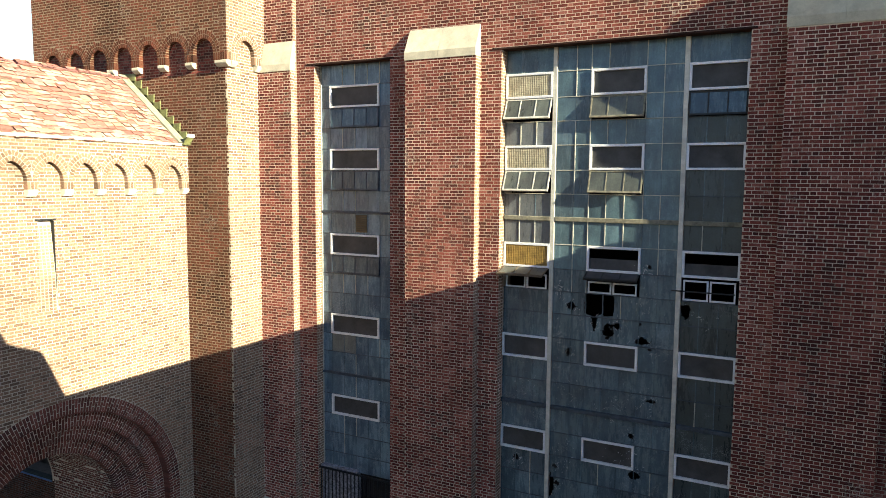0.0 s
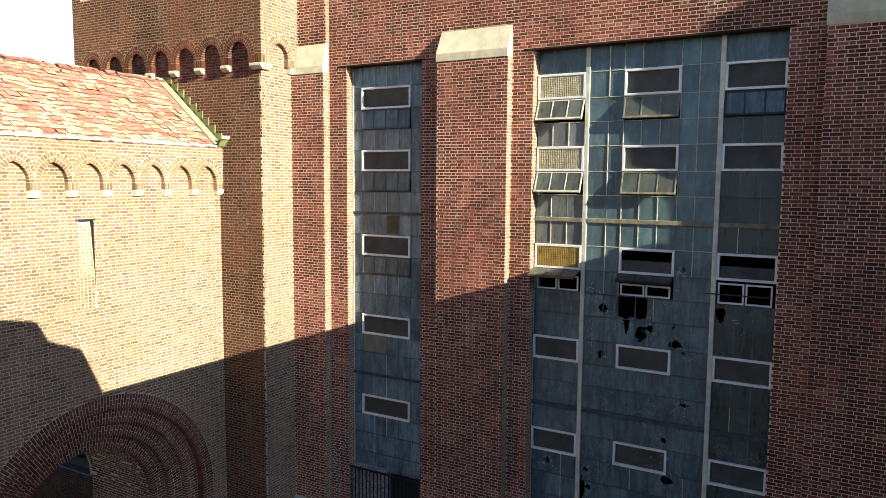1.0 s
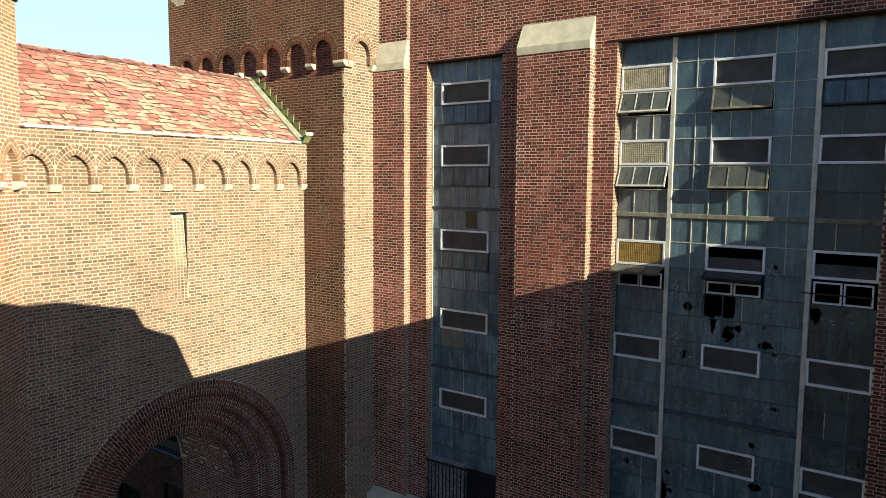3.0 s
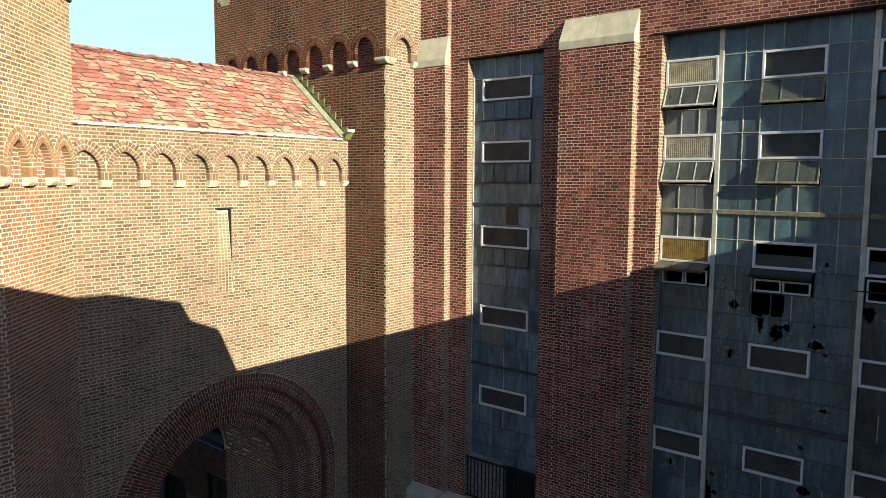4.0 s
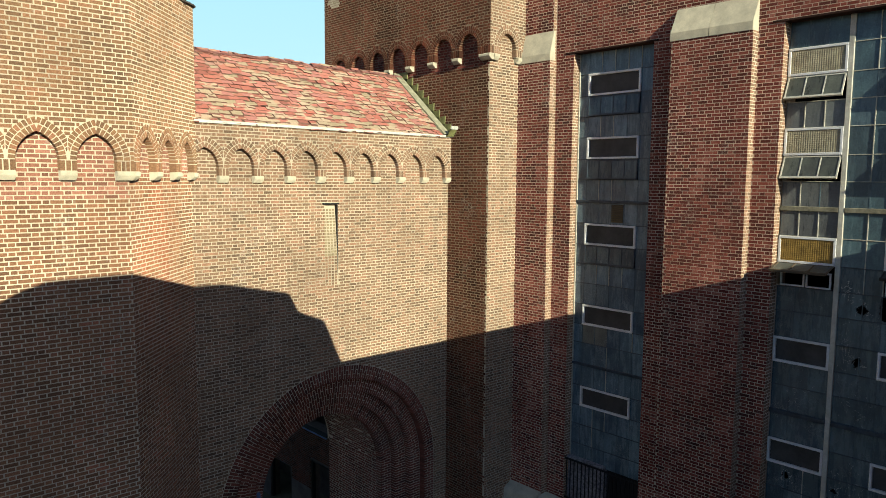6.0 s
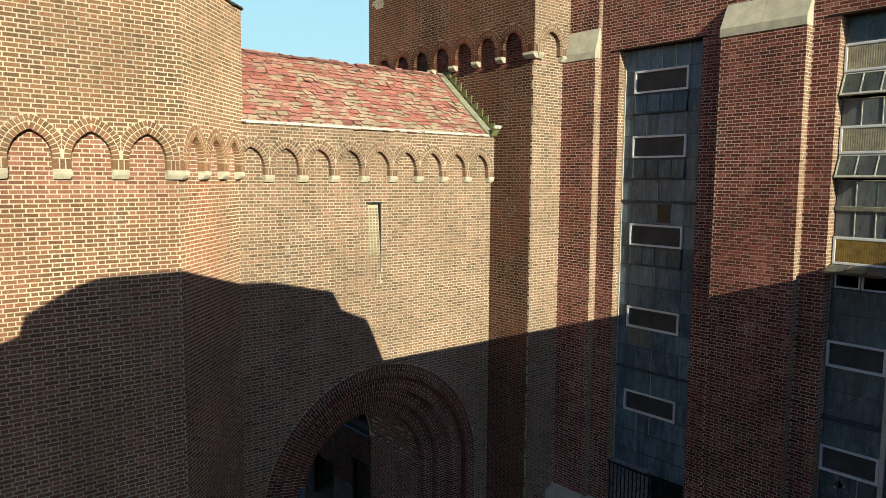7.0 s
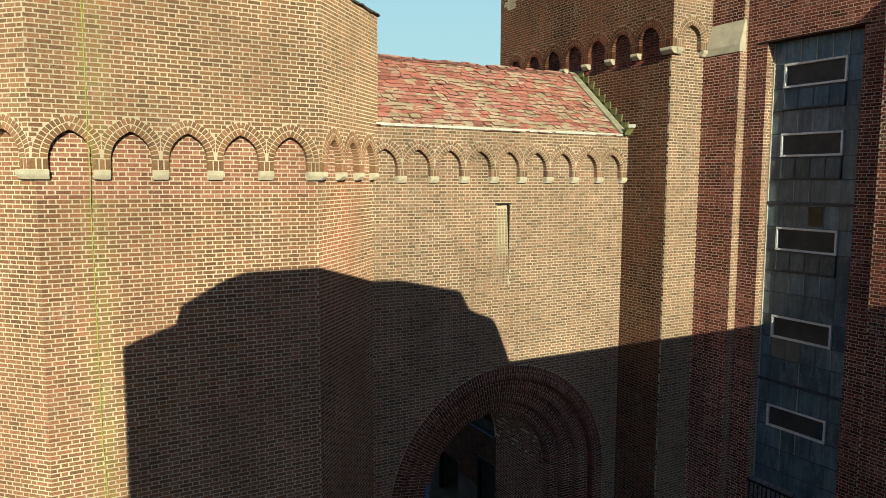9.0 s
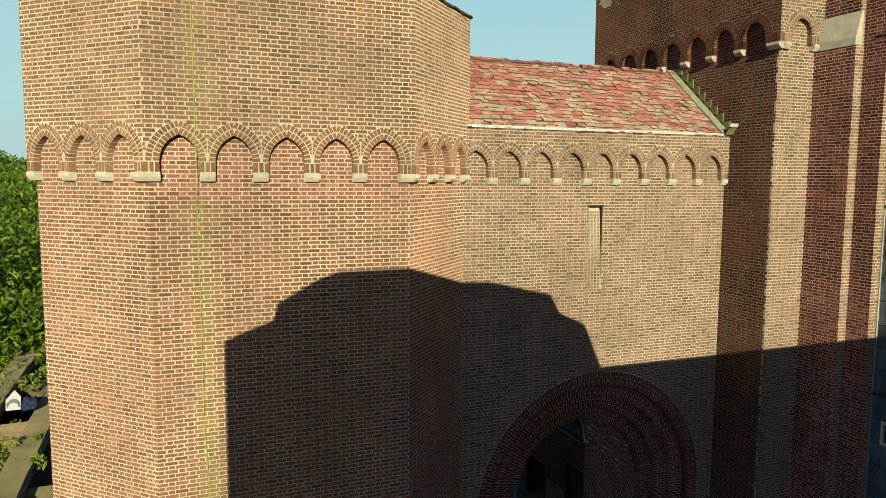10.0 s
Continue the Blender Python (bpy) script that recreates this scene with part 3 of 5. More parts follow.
# ---- the hall: piers, strips and two tall windows ----
PIER, STRIP, GLASS = 13.60, 13.84, 14.10
LINTEL = E + 2.75
NARROW, WIDE = (-10.52, -8.40), (-5.68, -0.90)
TOP = E + 8.0
hall = part("wall_hall", boxes(
    (-12.3, NARROW[0], STRIP, 14.55, 0, TOP), (NARROW[1], WIDE[0], STRIP, 14.55, 0, TOP), (WIDE[1], 12.0, STRIP, 14.55, 0, TOP),
    (NARROW[0], NARROW[1], STRIP, 14.55, LINTEL, TOP), (WIDE[0], WIDE[1], STRIP, 14.55, LINTEL, TOP),
    (NARROW[0], NARROW[1], STRIP, 14.55, 0, E - 8.35), (WIDE[0], WIDE[1], STRIP, 14.55, 0, 2.2),
    (-12.2, -11.04, PIER, STRIP + 0.1, 0, E + 2.6), (-12.2, -11.06, 13.73, STRIP + 0.1, E + 2.6, TOP)), MORTAR_GREY, None)
tagged(hall, "tall red brick hall wall with flat piers", "wall", kind="structure")
strip, pier, upper = Face((0, STRIP), (0, -1)), Face((0, PIER), (0, -1)), Face((0, 13.73), (0, -1))
LOW = 0.035
batch = []
lay(hall, strip, -11.04, NARROW[0], LOW, E + 6.2, RED, joined=batch)
lay(hall, strip, NARROW[1], -7.86, LOW, LINTEL, RED, joined=batch)
lay(hall, strip, -6.16, WIDE[0], LOW, LINTEL, RED, joined=batch)
lay(hall, strip, WIDE[1], -0.31, LOW, LINTEL, RED, single=(-0.9, -0.31, E - 4.5, E + 2.5), joined=batch)
lay(hall, strip, NARROW[0], 4.0, LINTEL, E + 6.2, RED, joined=batch)
lay(hall, strip, *NARROW, LOW, E - 8.35, RED, joined=batch)
lay(hall, strip, *WIDE, LOW, 2.2, RED, joined=batch)
lay(hall, strip, 1.39, 4.0, LOW, LINTEL, RED, joined=batch)
lay(hall, pier, -12.07, -11.04, LOW, E + 2.6, RED, joined=batch)
lay(hall, upper, -12.07, -11.06, E + 3.2, E + 6.2, RED, joined=batch)
piers = []
for x0, x1, top, shift, low, high in ((-7.86, -6.16, 2.6, 0.05, -2.6, 0.1), (-0.31, 1.39, 2.64, 0.11, -0.6, 2.1)):
    body = part("pier_%d" % (len(piers) + 1), boxes((x0, x1, PIER, STRIP + 0.1, 0, E + top)), MORTAR_GREY, None)
    tagged(body, "flat red brick pier with a sloped stone cap", "pier", kind="structure")
    lay(body, pier, x0, x1, LOW, E + top, RED, shift=shift, single=(x0, x1, E + low, E + high))
    piers.append(body)
# the returns of piers and jambs: tawny gatehouse brick, sunlight put into the colour
returns = []
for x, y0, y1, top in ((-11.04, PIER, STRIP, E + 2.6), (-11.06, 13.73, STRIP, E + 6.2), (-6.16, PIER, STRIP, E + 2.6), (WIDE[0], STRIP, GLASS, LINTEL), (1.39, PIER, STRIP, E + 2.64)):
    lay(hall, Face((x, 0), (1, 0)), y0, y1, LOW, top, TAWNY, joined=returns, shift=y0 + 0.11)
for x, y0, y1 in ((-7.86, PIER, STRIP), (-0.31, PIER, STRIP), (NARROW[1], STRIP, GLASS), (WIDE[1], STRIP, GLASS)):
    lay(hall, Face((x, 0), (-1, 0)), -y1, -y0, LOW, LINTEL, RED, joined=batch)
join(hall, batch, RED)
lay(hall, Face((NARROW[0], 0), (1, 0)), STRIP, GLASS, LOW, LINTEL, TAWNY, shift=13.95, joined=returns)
join(hall, returns, TAWNY, "return_bricks", "pier return bricks, tawny for the sun on them")


def sloped_cap(root, x0, x1, foot, head, front, back, name="pier_cap"):
    """A stone that weathers a pier back to the wall above."""
    bm = prism([(back + 0.05, foot), (front, foot), (front, foot + 0.17), (back, head), (back + 0.05, head)], x0, x1, "x")
    bmesh.ops.bevel(bm, geom=list(bm.edges), offset=0.004, segments=2, affect="EDGES")
    return part(name, bm, STONE, root, "sloped pale limestone cap")


for x0, x1, foot in ((-7.885, -7.051, 2.60), (-7.049, -6.165, 2.60), (-0.34, 0.539, 2.64), (0.541, 1.42, 2.64)):
    sloped_cap(piers[x0 > -5], x0, x1, E + foot, E + foot + 0.69, PIER - 0.02, STRIP)
sloped_cap(hall, -12.07, -11.04, E + 2.59, E + 3.31, PIER - 0.02, 13.73)
for x0, x1 in (NARROW, WIDE):
    part("lintel_angle", boxes((x0 - 0.22, x1 + 0.1, STRIP - 0.022, GLASS, LINTEL - 0.035, LINTEL + 0.004), bevel=0.004), plain_material("rusted steel angle", (0.045, 0.022, 0.017), 0.9, 0.1, 0.4, 6, 40), hall, "rusted steel lintel angle")
for x0, x1, y, z in ((-12.3, -11.05, 13.32, E - 8.28), (-11.05, -10.45, 13.40, E - 8.35)):
    bm = prism([(STRIP, 0), (y, 0), (y, z - 0.16), (y + 0.02, z - 0.12), (13.62, z + 0.03), (STRIP, z + 0.03)], x0, x1, "x")
    bmesh.ops.bevel(bm, geom=list(bm.edges), offset=0.012, segments=2, affect="EDGES")
    part("plinth_stone", bm, STONE, hall, "sloped limestone plinth")
dark = part("interior_walls", boxes((-12.0, 3.0, 21.0, 21.2, 0, TOP), (-12.2, -12.0, 14.55, 21.0, 0, TOP), (3.0, 3.2, 14.55, 21.0, 0, TOP), (-12.2, 3.2, 14.3, 21.2, TOP, TOP + 0.3)), VOID_BLACK, hall, "disused interior, coloured near-black as unlit")

# ---- windows ----
ROWS = [E + z for z in (2.75, 2.23, 1.71, 1.225, 0.735, 0.22, -0.27, -0.79, -1.32, -1.84, -2.31, -2.79, -3.31, -3.82, -4.28, -4.82, -5.37, -5.88, -6.37, -6.87, -7.38, -7.88, -8.38, -8.88, -9.38, -9.95)]
FRAMED = (1, 4, 8, 12, 16)  # the rows that hold a white frame
HOLES = [(-4.14, -2.60, 0.12, 0.09), (-3.67, -2.52, 0.185, 0.24), (-3.37, -2.50, 0.13, 0.25), (-3.64, -2.88, 0.07, 0.17), (-3.35, -3.05, 0.15, 0.15), (-3.17, -2.93, 0.09, 0.08), (-2.56, -1.70, 0.05, 0.05), (-1.86, -2.50, 0.10, 0.17),
         (-2.66, -3.20, 0.17, 0.09), (-4.17, -3.58, 0.09, 0.09), (-2.72, -5.98, 0.13, 0.10), (-4.50, -6.60, 0.09, 0.28), (-3.28, -4.86, 0.07, 0.05), (-2.82, -5.18, 0.06, 0.06), (-2.72, -2.85, 0.05, 0.03),
         (-2.50, -3.35, 0.06, 0.03), (-5.30, -6.10, 0.08, 0.08), (-4.42, -6.12, 0.08, 0.07), (-4.35, -6.50, 0.06, 0.06), (-3.50, -6.75, 0.06, 0.05), (-2.45, -4.40, 0.08, 0.04)]


def broken(x, z):
    for hx, hz, a, b in HOLES:
        w = noise.noise((x * 9, z * 9, hx)) * 0.7 + noise.noise((x * 24, z * 24, hx)) * 0.6
        p, w = (5, w * 0.7) if a * b > 0.03 else (1.5, w - 0.12)  # the largest follow the panes' straight edges
        if abs((x - hx) / a) ** p + abs((z - E - hz) / b) ** p < 1 + w:
            return True
    return False


def pane(root, x0, x1, z0, z1, y=GLASS, mat=None):
    """One sheet of painted wired glass, with its broken parts left out."""
    hit = any(x0 - a < hx < x1 + a and z0 - b < E + hz < z1 + b for hx, hz, a, b in HOLES)
    tilt = random.uniform(-0.004, 0.004)
    if not hit:
        bm = boxes((x0, x1, y - 0.004, y + 0.004, z0, z1))
        for v in bm.verts:
            v.co.y += tilt * (1 if v.co.z > (z0 + z1) / 2 else -1) + random.uniform(-0.0015, 0.0015)
        return part("pane", bm, mat or PANE, root)
    nx, nz = max(6, int((x1 - x0) / 0.015)), max(6, int((z1 - z0) / 0.015))
    bm = bmesh.new()
    grid = {}

    def corner(i, k):
        if (i, k) not in grid:
            inner = 0 < i < nx and 0 < k < nz
            grid[i, k] = bm.verts.new((x0 + (x1 - x0) * i / nx + (random.uniform(-0.006, 0.006) if inner else 0), y, z0 + (z1 - z0) * k / nz + (random.uniform(-0.006, 0.006) if inner else 0)))
        return grid[i, k]

    for i in range(nx):
        for k in range(nz):
            if not broken(x0 + (x1 - x0) * (i + 0.5) / nx, z0 + (z1 - z0) * (k + 0.5) / nz):
                bm.faces.new([corner(*c) for c in ((i, k), (i + 1, k), (i + 1, k + 1), (i, k + 1))])
    for f in bmesh.ops.duplicate(bm, geom=list(bm.faces))["geom"]:
        if isinstance(f, bmesh.types.BMVert):
            f.co.y += 0.006
    return part("pane", bm, mat or PANE, root, "shot-through pane of painted glass")


def bar(name, root, x0, x1, z0, z1, y0, y1, mat, label="", bevel=0.004):
    return part(name, boxes((x0, x1, y0, y1, z0, z1), bevel=bevel), mat, root, label)


def white_frame(root, x0, x1, z0, z1, lit, torn=False):
    """A white steel ventilator frame that holds a guard screen."""
    t, y0, y1 = 0.048, GLASS - 0.055, GLASS + 0.02
    bm = bmesh.new()
    for r in ((x0, x1, y0, y1, z1 - t, z1), (x0, x1, y0, y1, z0, z0 + t), (x0, x0 + t, y0 + 0.002, y1, z0 + t, z1 - t), (x1 - t, x1, y0 + 0.002, y1, z0 + t, z1 - t)):
        box(bm, *r, bevel=0.007)
    f = part("vent_frame", bm, WHITE_PAINT, root, "white painted steel ventilator frame")
    if lit:  # ribbed guard, its sunlit tone put into the colour
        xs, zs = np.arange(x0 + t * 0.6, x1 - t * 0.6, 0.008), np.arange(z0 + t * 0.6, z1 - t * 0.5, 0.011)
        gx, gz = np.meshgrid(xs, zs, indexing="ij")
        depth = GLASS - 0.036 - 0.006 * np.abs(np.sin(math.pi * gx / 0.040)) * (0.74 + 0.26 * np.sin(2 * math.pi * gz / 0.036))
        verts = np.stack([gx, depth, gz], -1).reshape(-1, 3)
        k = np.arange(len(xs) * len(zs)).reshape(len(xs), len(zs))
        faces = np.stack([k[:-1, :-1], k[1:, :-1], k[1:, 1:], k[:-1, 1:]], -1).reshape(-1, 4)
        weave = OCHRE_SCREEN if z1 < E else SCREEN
        part("guard_screen", quads_mesh("guard_screen", verts, faces, weave), weave, f, "rusty ochre guard screen" if z1 < E else "woven guard screen in a sunlit brown")
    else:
        part("guard_screen", boxes((x0 + t * 0.5, x1 - t * 0.5, GLASS + 0.006, GLASS + 0.012, z0 + t * 0.5, z0 + (z1 - z0) * 0.52 if torn else z1 - t * 0.5)), DARK_SCREEN, f, "guard screen in a shaded dark tone")
    return f


def hopper(root, x0, x1, z0, z1, angle, parts=3, mat=None, bars=None):
    """A ventilator hung from its top rail, its foot swung out."""
    h = new("ventilator")
    h.parent = root
    h.matrix_basis = pose((x0 + x1) / 2, GLASS - 0.02, z1, -angle)
    w, d = (x1 - x0) / 2, z1 - z0
    fr = boxes((-w, w, -0.015, 0.015, -0.035, 0), (-w, w, -0.03, 0.018, -d, -d + 0.04), (-w, -w + 0.03, -0.014, 0.014, -d + 0.04, -0.035), (w - 0.03, w, -0.014, 0.014, -d + 0.04, -0.035), bevel=0.003)
    for k in range(1, parts):
        x = -w + 2 * w * k / parts
        box(fr, x - 0.011, x + 0.011, -0.013, 0.013, -d + 0.04, -0.035)
    part("sash_frame", fr, bars or CREAM_PAINT, h, "weathered sash bars")
    for k in range(parts):
        a, b = -w + 2 * w * k / parts + 0.012, -w + 2 * w * (k + 1) / parts - 0.012
        part("pane", boxes((a, b, -0.003, 0.003, -d + 0.03, -0.02)), mat or PANE_DULL, h)
    tagged(h, "ventilator sash swung open at its foot")
    return h


def two_lights(root, x0, x1, z0, z1, gap):
    """Two small white sashes over a dark opening."""
    bm = bmesh.new()
    m, t = (x0 + x1) / 2, 0.032
    for a, b in ((x0, m - gap), (m + gap, x1)):
        for r in ((a, b, z1 - t, z1), (a, b, z0, z0 + t)):
            box(bm, r[0], r[1], GLASS - 0.03, GLASS + 0.02, r[2], r[3], bevel=0.004)
        for r in ((a, a + t), (b - t, b)):
            box(bm, r[0], r[1], GLASS - 0.028, GLASS + 0.02, z0 + t, z1 - t, bevel=0.004)
    part("small_sash", bm, WHITE_PAINT, root, "two small white sashes, glass gone")


def glazing(root, columns, lo, hi, frame_cols, lit_cols=(), skip=(), hoppers=(), cream_above=99.0, chipped=()):
    """Panes and bars between column lines, row by row; the rows named in FRAMED hold a white frame over some columns."""
    for i in range(len(ROWS) - 1):
        z1, z0 = ROWS[i], ROWS[i + 1]
        if z1 < lo + 0.02:
            break
        z0 = max(z0, lo)
        for c, (x0, x1) in enumerate(zip(columns, columns[1:])):
            covered = frame_cols[0] <= c < frame_cols[1]
            if covered and (i in FRAMED or i in skip):
                continue
            dull = i == 13 and columns[0] < -10 and c in (1, 2)
            # upper panes are teal: sky and sun on the glass put into colour
            pane(root, x0 + 0.006, x1 - 0.006, z0 + 0.006, z1 - 0.006, mat=PANE_PALE if dull else PANE_LIGHT if i in (3, 6, 7) and -6 < columns[0] < -5 else PANE_SLATE if columns[0] < -10 else PANE_TEAL if z0 > E - 1.9 and columns[0] < -2 and random.random() < 0.8 else PANE_GREY if columns[0] > -2 and z1 < E + 2.5 else None)
        # bars above a set height are cream, the sunlit look put into colour
        if i > 0:
            bar("glazing_bar", root, columns[0], columns[-1], z1 - 0.008, z1 + 0.008, GLASS - 0.018, GLASS + 0.02, CREAM_BAR if z1 > cream_above else DARK_BAR, bevel=0.002)
        for c, x in enumerate(columns[1:-1], 1):
            if frame_cols[0] < c < frame_cols[1] and (i in FRAMED or i in skip):
                continue
            bare = random.random() < (0.85 if z1 > cream_above or i in chipped and frame_cols[0] < c < frame_cols[1] else 0.11)
            bar("glazing_bar", root, x - 0.009, x + 0.009, z0 + 0.008, z1 - 0.008, GLASS - (0.02 if bare else 0.008), GLASS + 0.02, CREAM_BAR if bare else PANE, bevel=0.002)
    fx0, fx1 = columns[frame_cols[0]], columns[frame_cols[1]]
    for i in FRAMED:
        if ROWS[i + 1] > lo:
            white_frame(root, fx0, fx1, ROWS[i + 1], ROWS[i], i in lit_cols, i == 8 and fx0 > -5)
    for i, angle, n in hoppers:
        slate = columns[0] < -10
        hopper(root, fx0 + 0.01, fx1 - 0.01, ROWS[i + 1] + 0.01, ROWS[i] - 0.01, angle, n, PANE if slate else None, DARK_BAR if slate else TRANSOM if angle < 20 else None)


CREAM_BAR = plain_material("cream glazing bars", (0.50, 0.48, 0.39), 0.7, 0.3, 0.45, 7.0, 60, bump=0.002)
DARK_BAR = plain_material("dark glazing bars", (0.050, 0.068, 0.09), 0.5, 0.4, 0.6, 9.0, 60, bump=0.002)
random.seed(5)
window = thing("window_2", "tall wide steel window with painted-over broken panes", "window", kind="structure")
glazing(window, [-5.66, -5.32, -4.97, -4.625], 2.2, LINTEL, (0, 3), lit_cols=(1, 4, 8), skip=(2, 5, 9), hoppers=((2, 24, 3), (5, 24, 3)), cream_above=E - 1.4)
glazing(window, [-4.535, -4.135, -3.83, -3.475, -3.11, -2.74, -2.41, -2.045], 2.2, LINTEL, (2, 5), skip=(2, 5, 9), hoppers=((2, 17, 3), (5, 19, 3)), cream_above=E - 1.4)
glazing(window, [-1.955, -1.61, -1.26, -0.905], 2.2, LINTEL, (0, 3), skip=(2, 9), cream_above=E + 2.9)
hopper(window, -1.945, -0.915, ROWS[3] + 0.01, ROWS[2] - 0.01, 7, 3, PANE, COPING)
for x0, x1, y, mat, lab in ((-4.625, -4.535, GLASS - 0.045, CREAM_PAINT, "bright cream steel mullion"), (-2.045, -1.955, GLASS - 0.06, CREAM_PAINT, "grey steel mullion")):
    bar("mullion", window, x0, x1, 2.2, LINTEL - 0.02, y, GLASS + 0.05, mat, lab, 0.008)
for i in (7, 15):
    for x0, x1 in ((-5.67, -4.63), (-4.53, -2.05), (-1.95, -0.905)):
        bar("transom", window, x0, x1, ROWS[i] - 0.045, ROWS[i] + 0.045, GLASS - 0.05, GLASS + 0.04, TRANSOM if i == 7 else DARK_BAR, "weathered transom rail", 0.01)
for x0, x1, angle in ((-5.65, -4.64, 74), (-3.82, -2.75, 66)):
    hopper(window, x0, x1, ROWS[10] + (0.14 if angle < 70 else 0), ROWS[9] - 0.0, angle, 3, DARK_SCREEN if angle < 70 else None, COPING if angle < 70 else OLD_WOOD)
for x0, x1, top in ((-5.60, -4.68, 0.14), (-3.79, -2.80, 0.21), (-1.92, -0.97, 0.05)):
    two_lights(window, x0, x1, ROWS[10] + 0.02, ROWS[9] - top, 0.012)
bar("broken_rail", window, -2.12, -0.98, ROWS[9] - 0.27, ROWS[9] - 0.245, GLASS - 0.14, GLASS - 0.115, BLACK_METAL, "bent black rail", 0.004)

# starred glass and scratched paint round the holes and where stones have struck
STARRED = plain_material("starred glass and bare scratches", (0.58, 0.60, 0.58), 0.6, 0.4, 0.5, 9, 60, bump=0)
SCUFFS = [(-4.38, -2.28, 0.12, 0.16, 34), (-4.36, -3.35, 0.11, 0.42, 46), (-4.12, -4.5, 0.26, 0.30, 22), (-2.62, -2.45, 0.20, 0.30, 24), (-2.62, -1.78, 0.12, 0.16, 26), (-3.2, -4.62, 0.34, 0.22, 18), (-2.5, -4.5, 0.22, 0.30, 14), (-4.2, -5.9, 0.26, 0.40, 20), (-3.0, -5.6, 0.30, 0.25, 10), (-5.1, -4.3, 0.24, 0.3, 10), (-2.35, -3.4, 0.16, 0.22, 14), (-1.5, -2.7, 0.2, 0.2, 6), (-9.4, -4.9, 0.5, 0.4, 8)]
SCUFFS += [(hx, hz, a * 1.5, b * 1.5, 16) for hx, hz, a, b in HOLES if 0.003 < a * b < 0.03 and hx > -6]


def scratches(root, x, z, rx, rz, count):
    """Short bent slivers on the face of the glass."""
    bm = bmesh.new()
    for k in range(count):
        px, pz = x + random.gauss(0, 0.55) * rx, E + z + random.gauss(0, 0.55) * rz
        if broken(px, pz) or not (-5.64 < px < -0.93 or px < -8.45):
            continue
        ang, length, width = random.choice((0.0, 1.57, 1.4, 0.9)) + random.uniform(-0.5, 0.5), random.uniform(0.012, 0.06) * random.choice((0.6, 1, 1.4)), random.uniform(0.002, 0.0055)
        bend = random.gauss(0, 0.5)
        rim = []
        for s in (0.0, 0.5, 1.0):
            a = ang + bend * s
            cx, cz = px + math.cos(a) * length * s, pz + math.sin(a) * length * s
            w = width * (1.0 if s == 0.5 else 0.4)
            rim.append((bm.verts.new((cx - math.sin(a) * w, GLASS - 0.0105, cz + math.cos(a) * w)), bm.verts.new((cx + math.sin(a) * w, GLASS - 0.0105, cz - math.cos(a) * w))))
        for p, q in zip(rim, rim[1:]):
            bm.faces.new((p[0], q[0], q[1], p[1]))
    part("scratched_patch", bm, STARRED, root, "pale scratches and starred glass", "stuff")


for *row, count in SCUFFS:
    if row[0] > -6:
        scratches(window, *row, int(count * 1.7))

narrow = thing("window_1", "tall narrow steel window with painted-over panes", "window", kind="structure")
glazing(narrow, [-10.51, -10.24, -9.88, -9.525, -9.17, -8.835, -8.41], E - 7.30, LINTEL, (1, 5), skip=(2, 5, 9), hoppers=((2, 3.5, 4), (5, 3, 4), (9, 2, 4)), cream_above=E + 2.5, chipped=(3, 6, 10))
for i in (7, 15):
    bar("transom", narrow, -10.51, -8.41, ROWS[i] - 0.035, ROWS[i] + 0.03, GLASS - 0.045, GLASS + 0.04, DARK_BAR, "dark transom rail", 0.01)
bar("bird_screen", narrow, -9.51, -9.19, ROWS[8] + 0.05, ROWS[7] - 0.06, GLASS - 0.016, GLASS - 0.006, OLD_WOOD, "small brown louvred patch", 0.002)
for k in range(9):
    z = ROWS[8] + 0.07 + k * 0.045
    bar("slat", narrow, -9.50, -9.20, z, z + 0.022, GLASS - 0.03, GLASS - 0.012, plain_material("ochre slat", (0.22, 0.15, 0.07), 0.8, 0.2), "", 0.002)
for row in SCUFFS:
    if row[0] < -6:
        scratches(narrow, *row)
bar("sill_slab", narrow, -10.52, -9.45, E - 7.31, E - 7.22, STRIP + 0.12, GLASS + 0.1, TERRAZZO, "chipped speckled stone slab", 0.012)
bar("paint_edge", narrow, -10.518, -10.492, E - 7.2, LINTEL - 0.03, GLASS - 0.035, GLASS + 0.01, CREAM_BAR, "flaking pale paint along the jamb", 0.006)
bar("back_panel", narrow, -10.52, -9.45, E - 8.35, E - 7.315, GLASS - 0.08, GLASS + 0.10, TERRAZZO, "speckled grey stone panel", 0.004)
bar("back_panel", narrow, -9.44, -8.41, E - 8.35, E - 7.31, GLASS + 0.05, GLASS + 0.10, VOID_BLACK, "dark panel", 0.004)

railing = thing("railing", "black iron railing across the foot of the narrow window", "railing")
part("top_rail", boxes((-10.52, -8.40, STRIP + 0.03, STRIP + 0.07, E - 7.28, E - 7.24), bevel=0.006), BLACK_METAL, railing)
part("bottom_rail", boxes((-10.52, -8.40, STRIP + 0.03, STRIP + 0.07, E - 8.30, E - 8.26), bevel=0.006), BLACK_METAL, railing)
post = None
for k in range(19):
    x = -10.46 + k * 0.112
    me = post.data if post else boxes((-0.011, 0.011, -0.011, 0.011, 0, 1.06), bevel=0.002)
    p = part("baluster", me, BLACK_METAL, railing)
    p.location = (x, STRIP + 0.05, E - 8.30)
    post = p

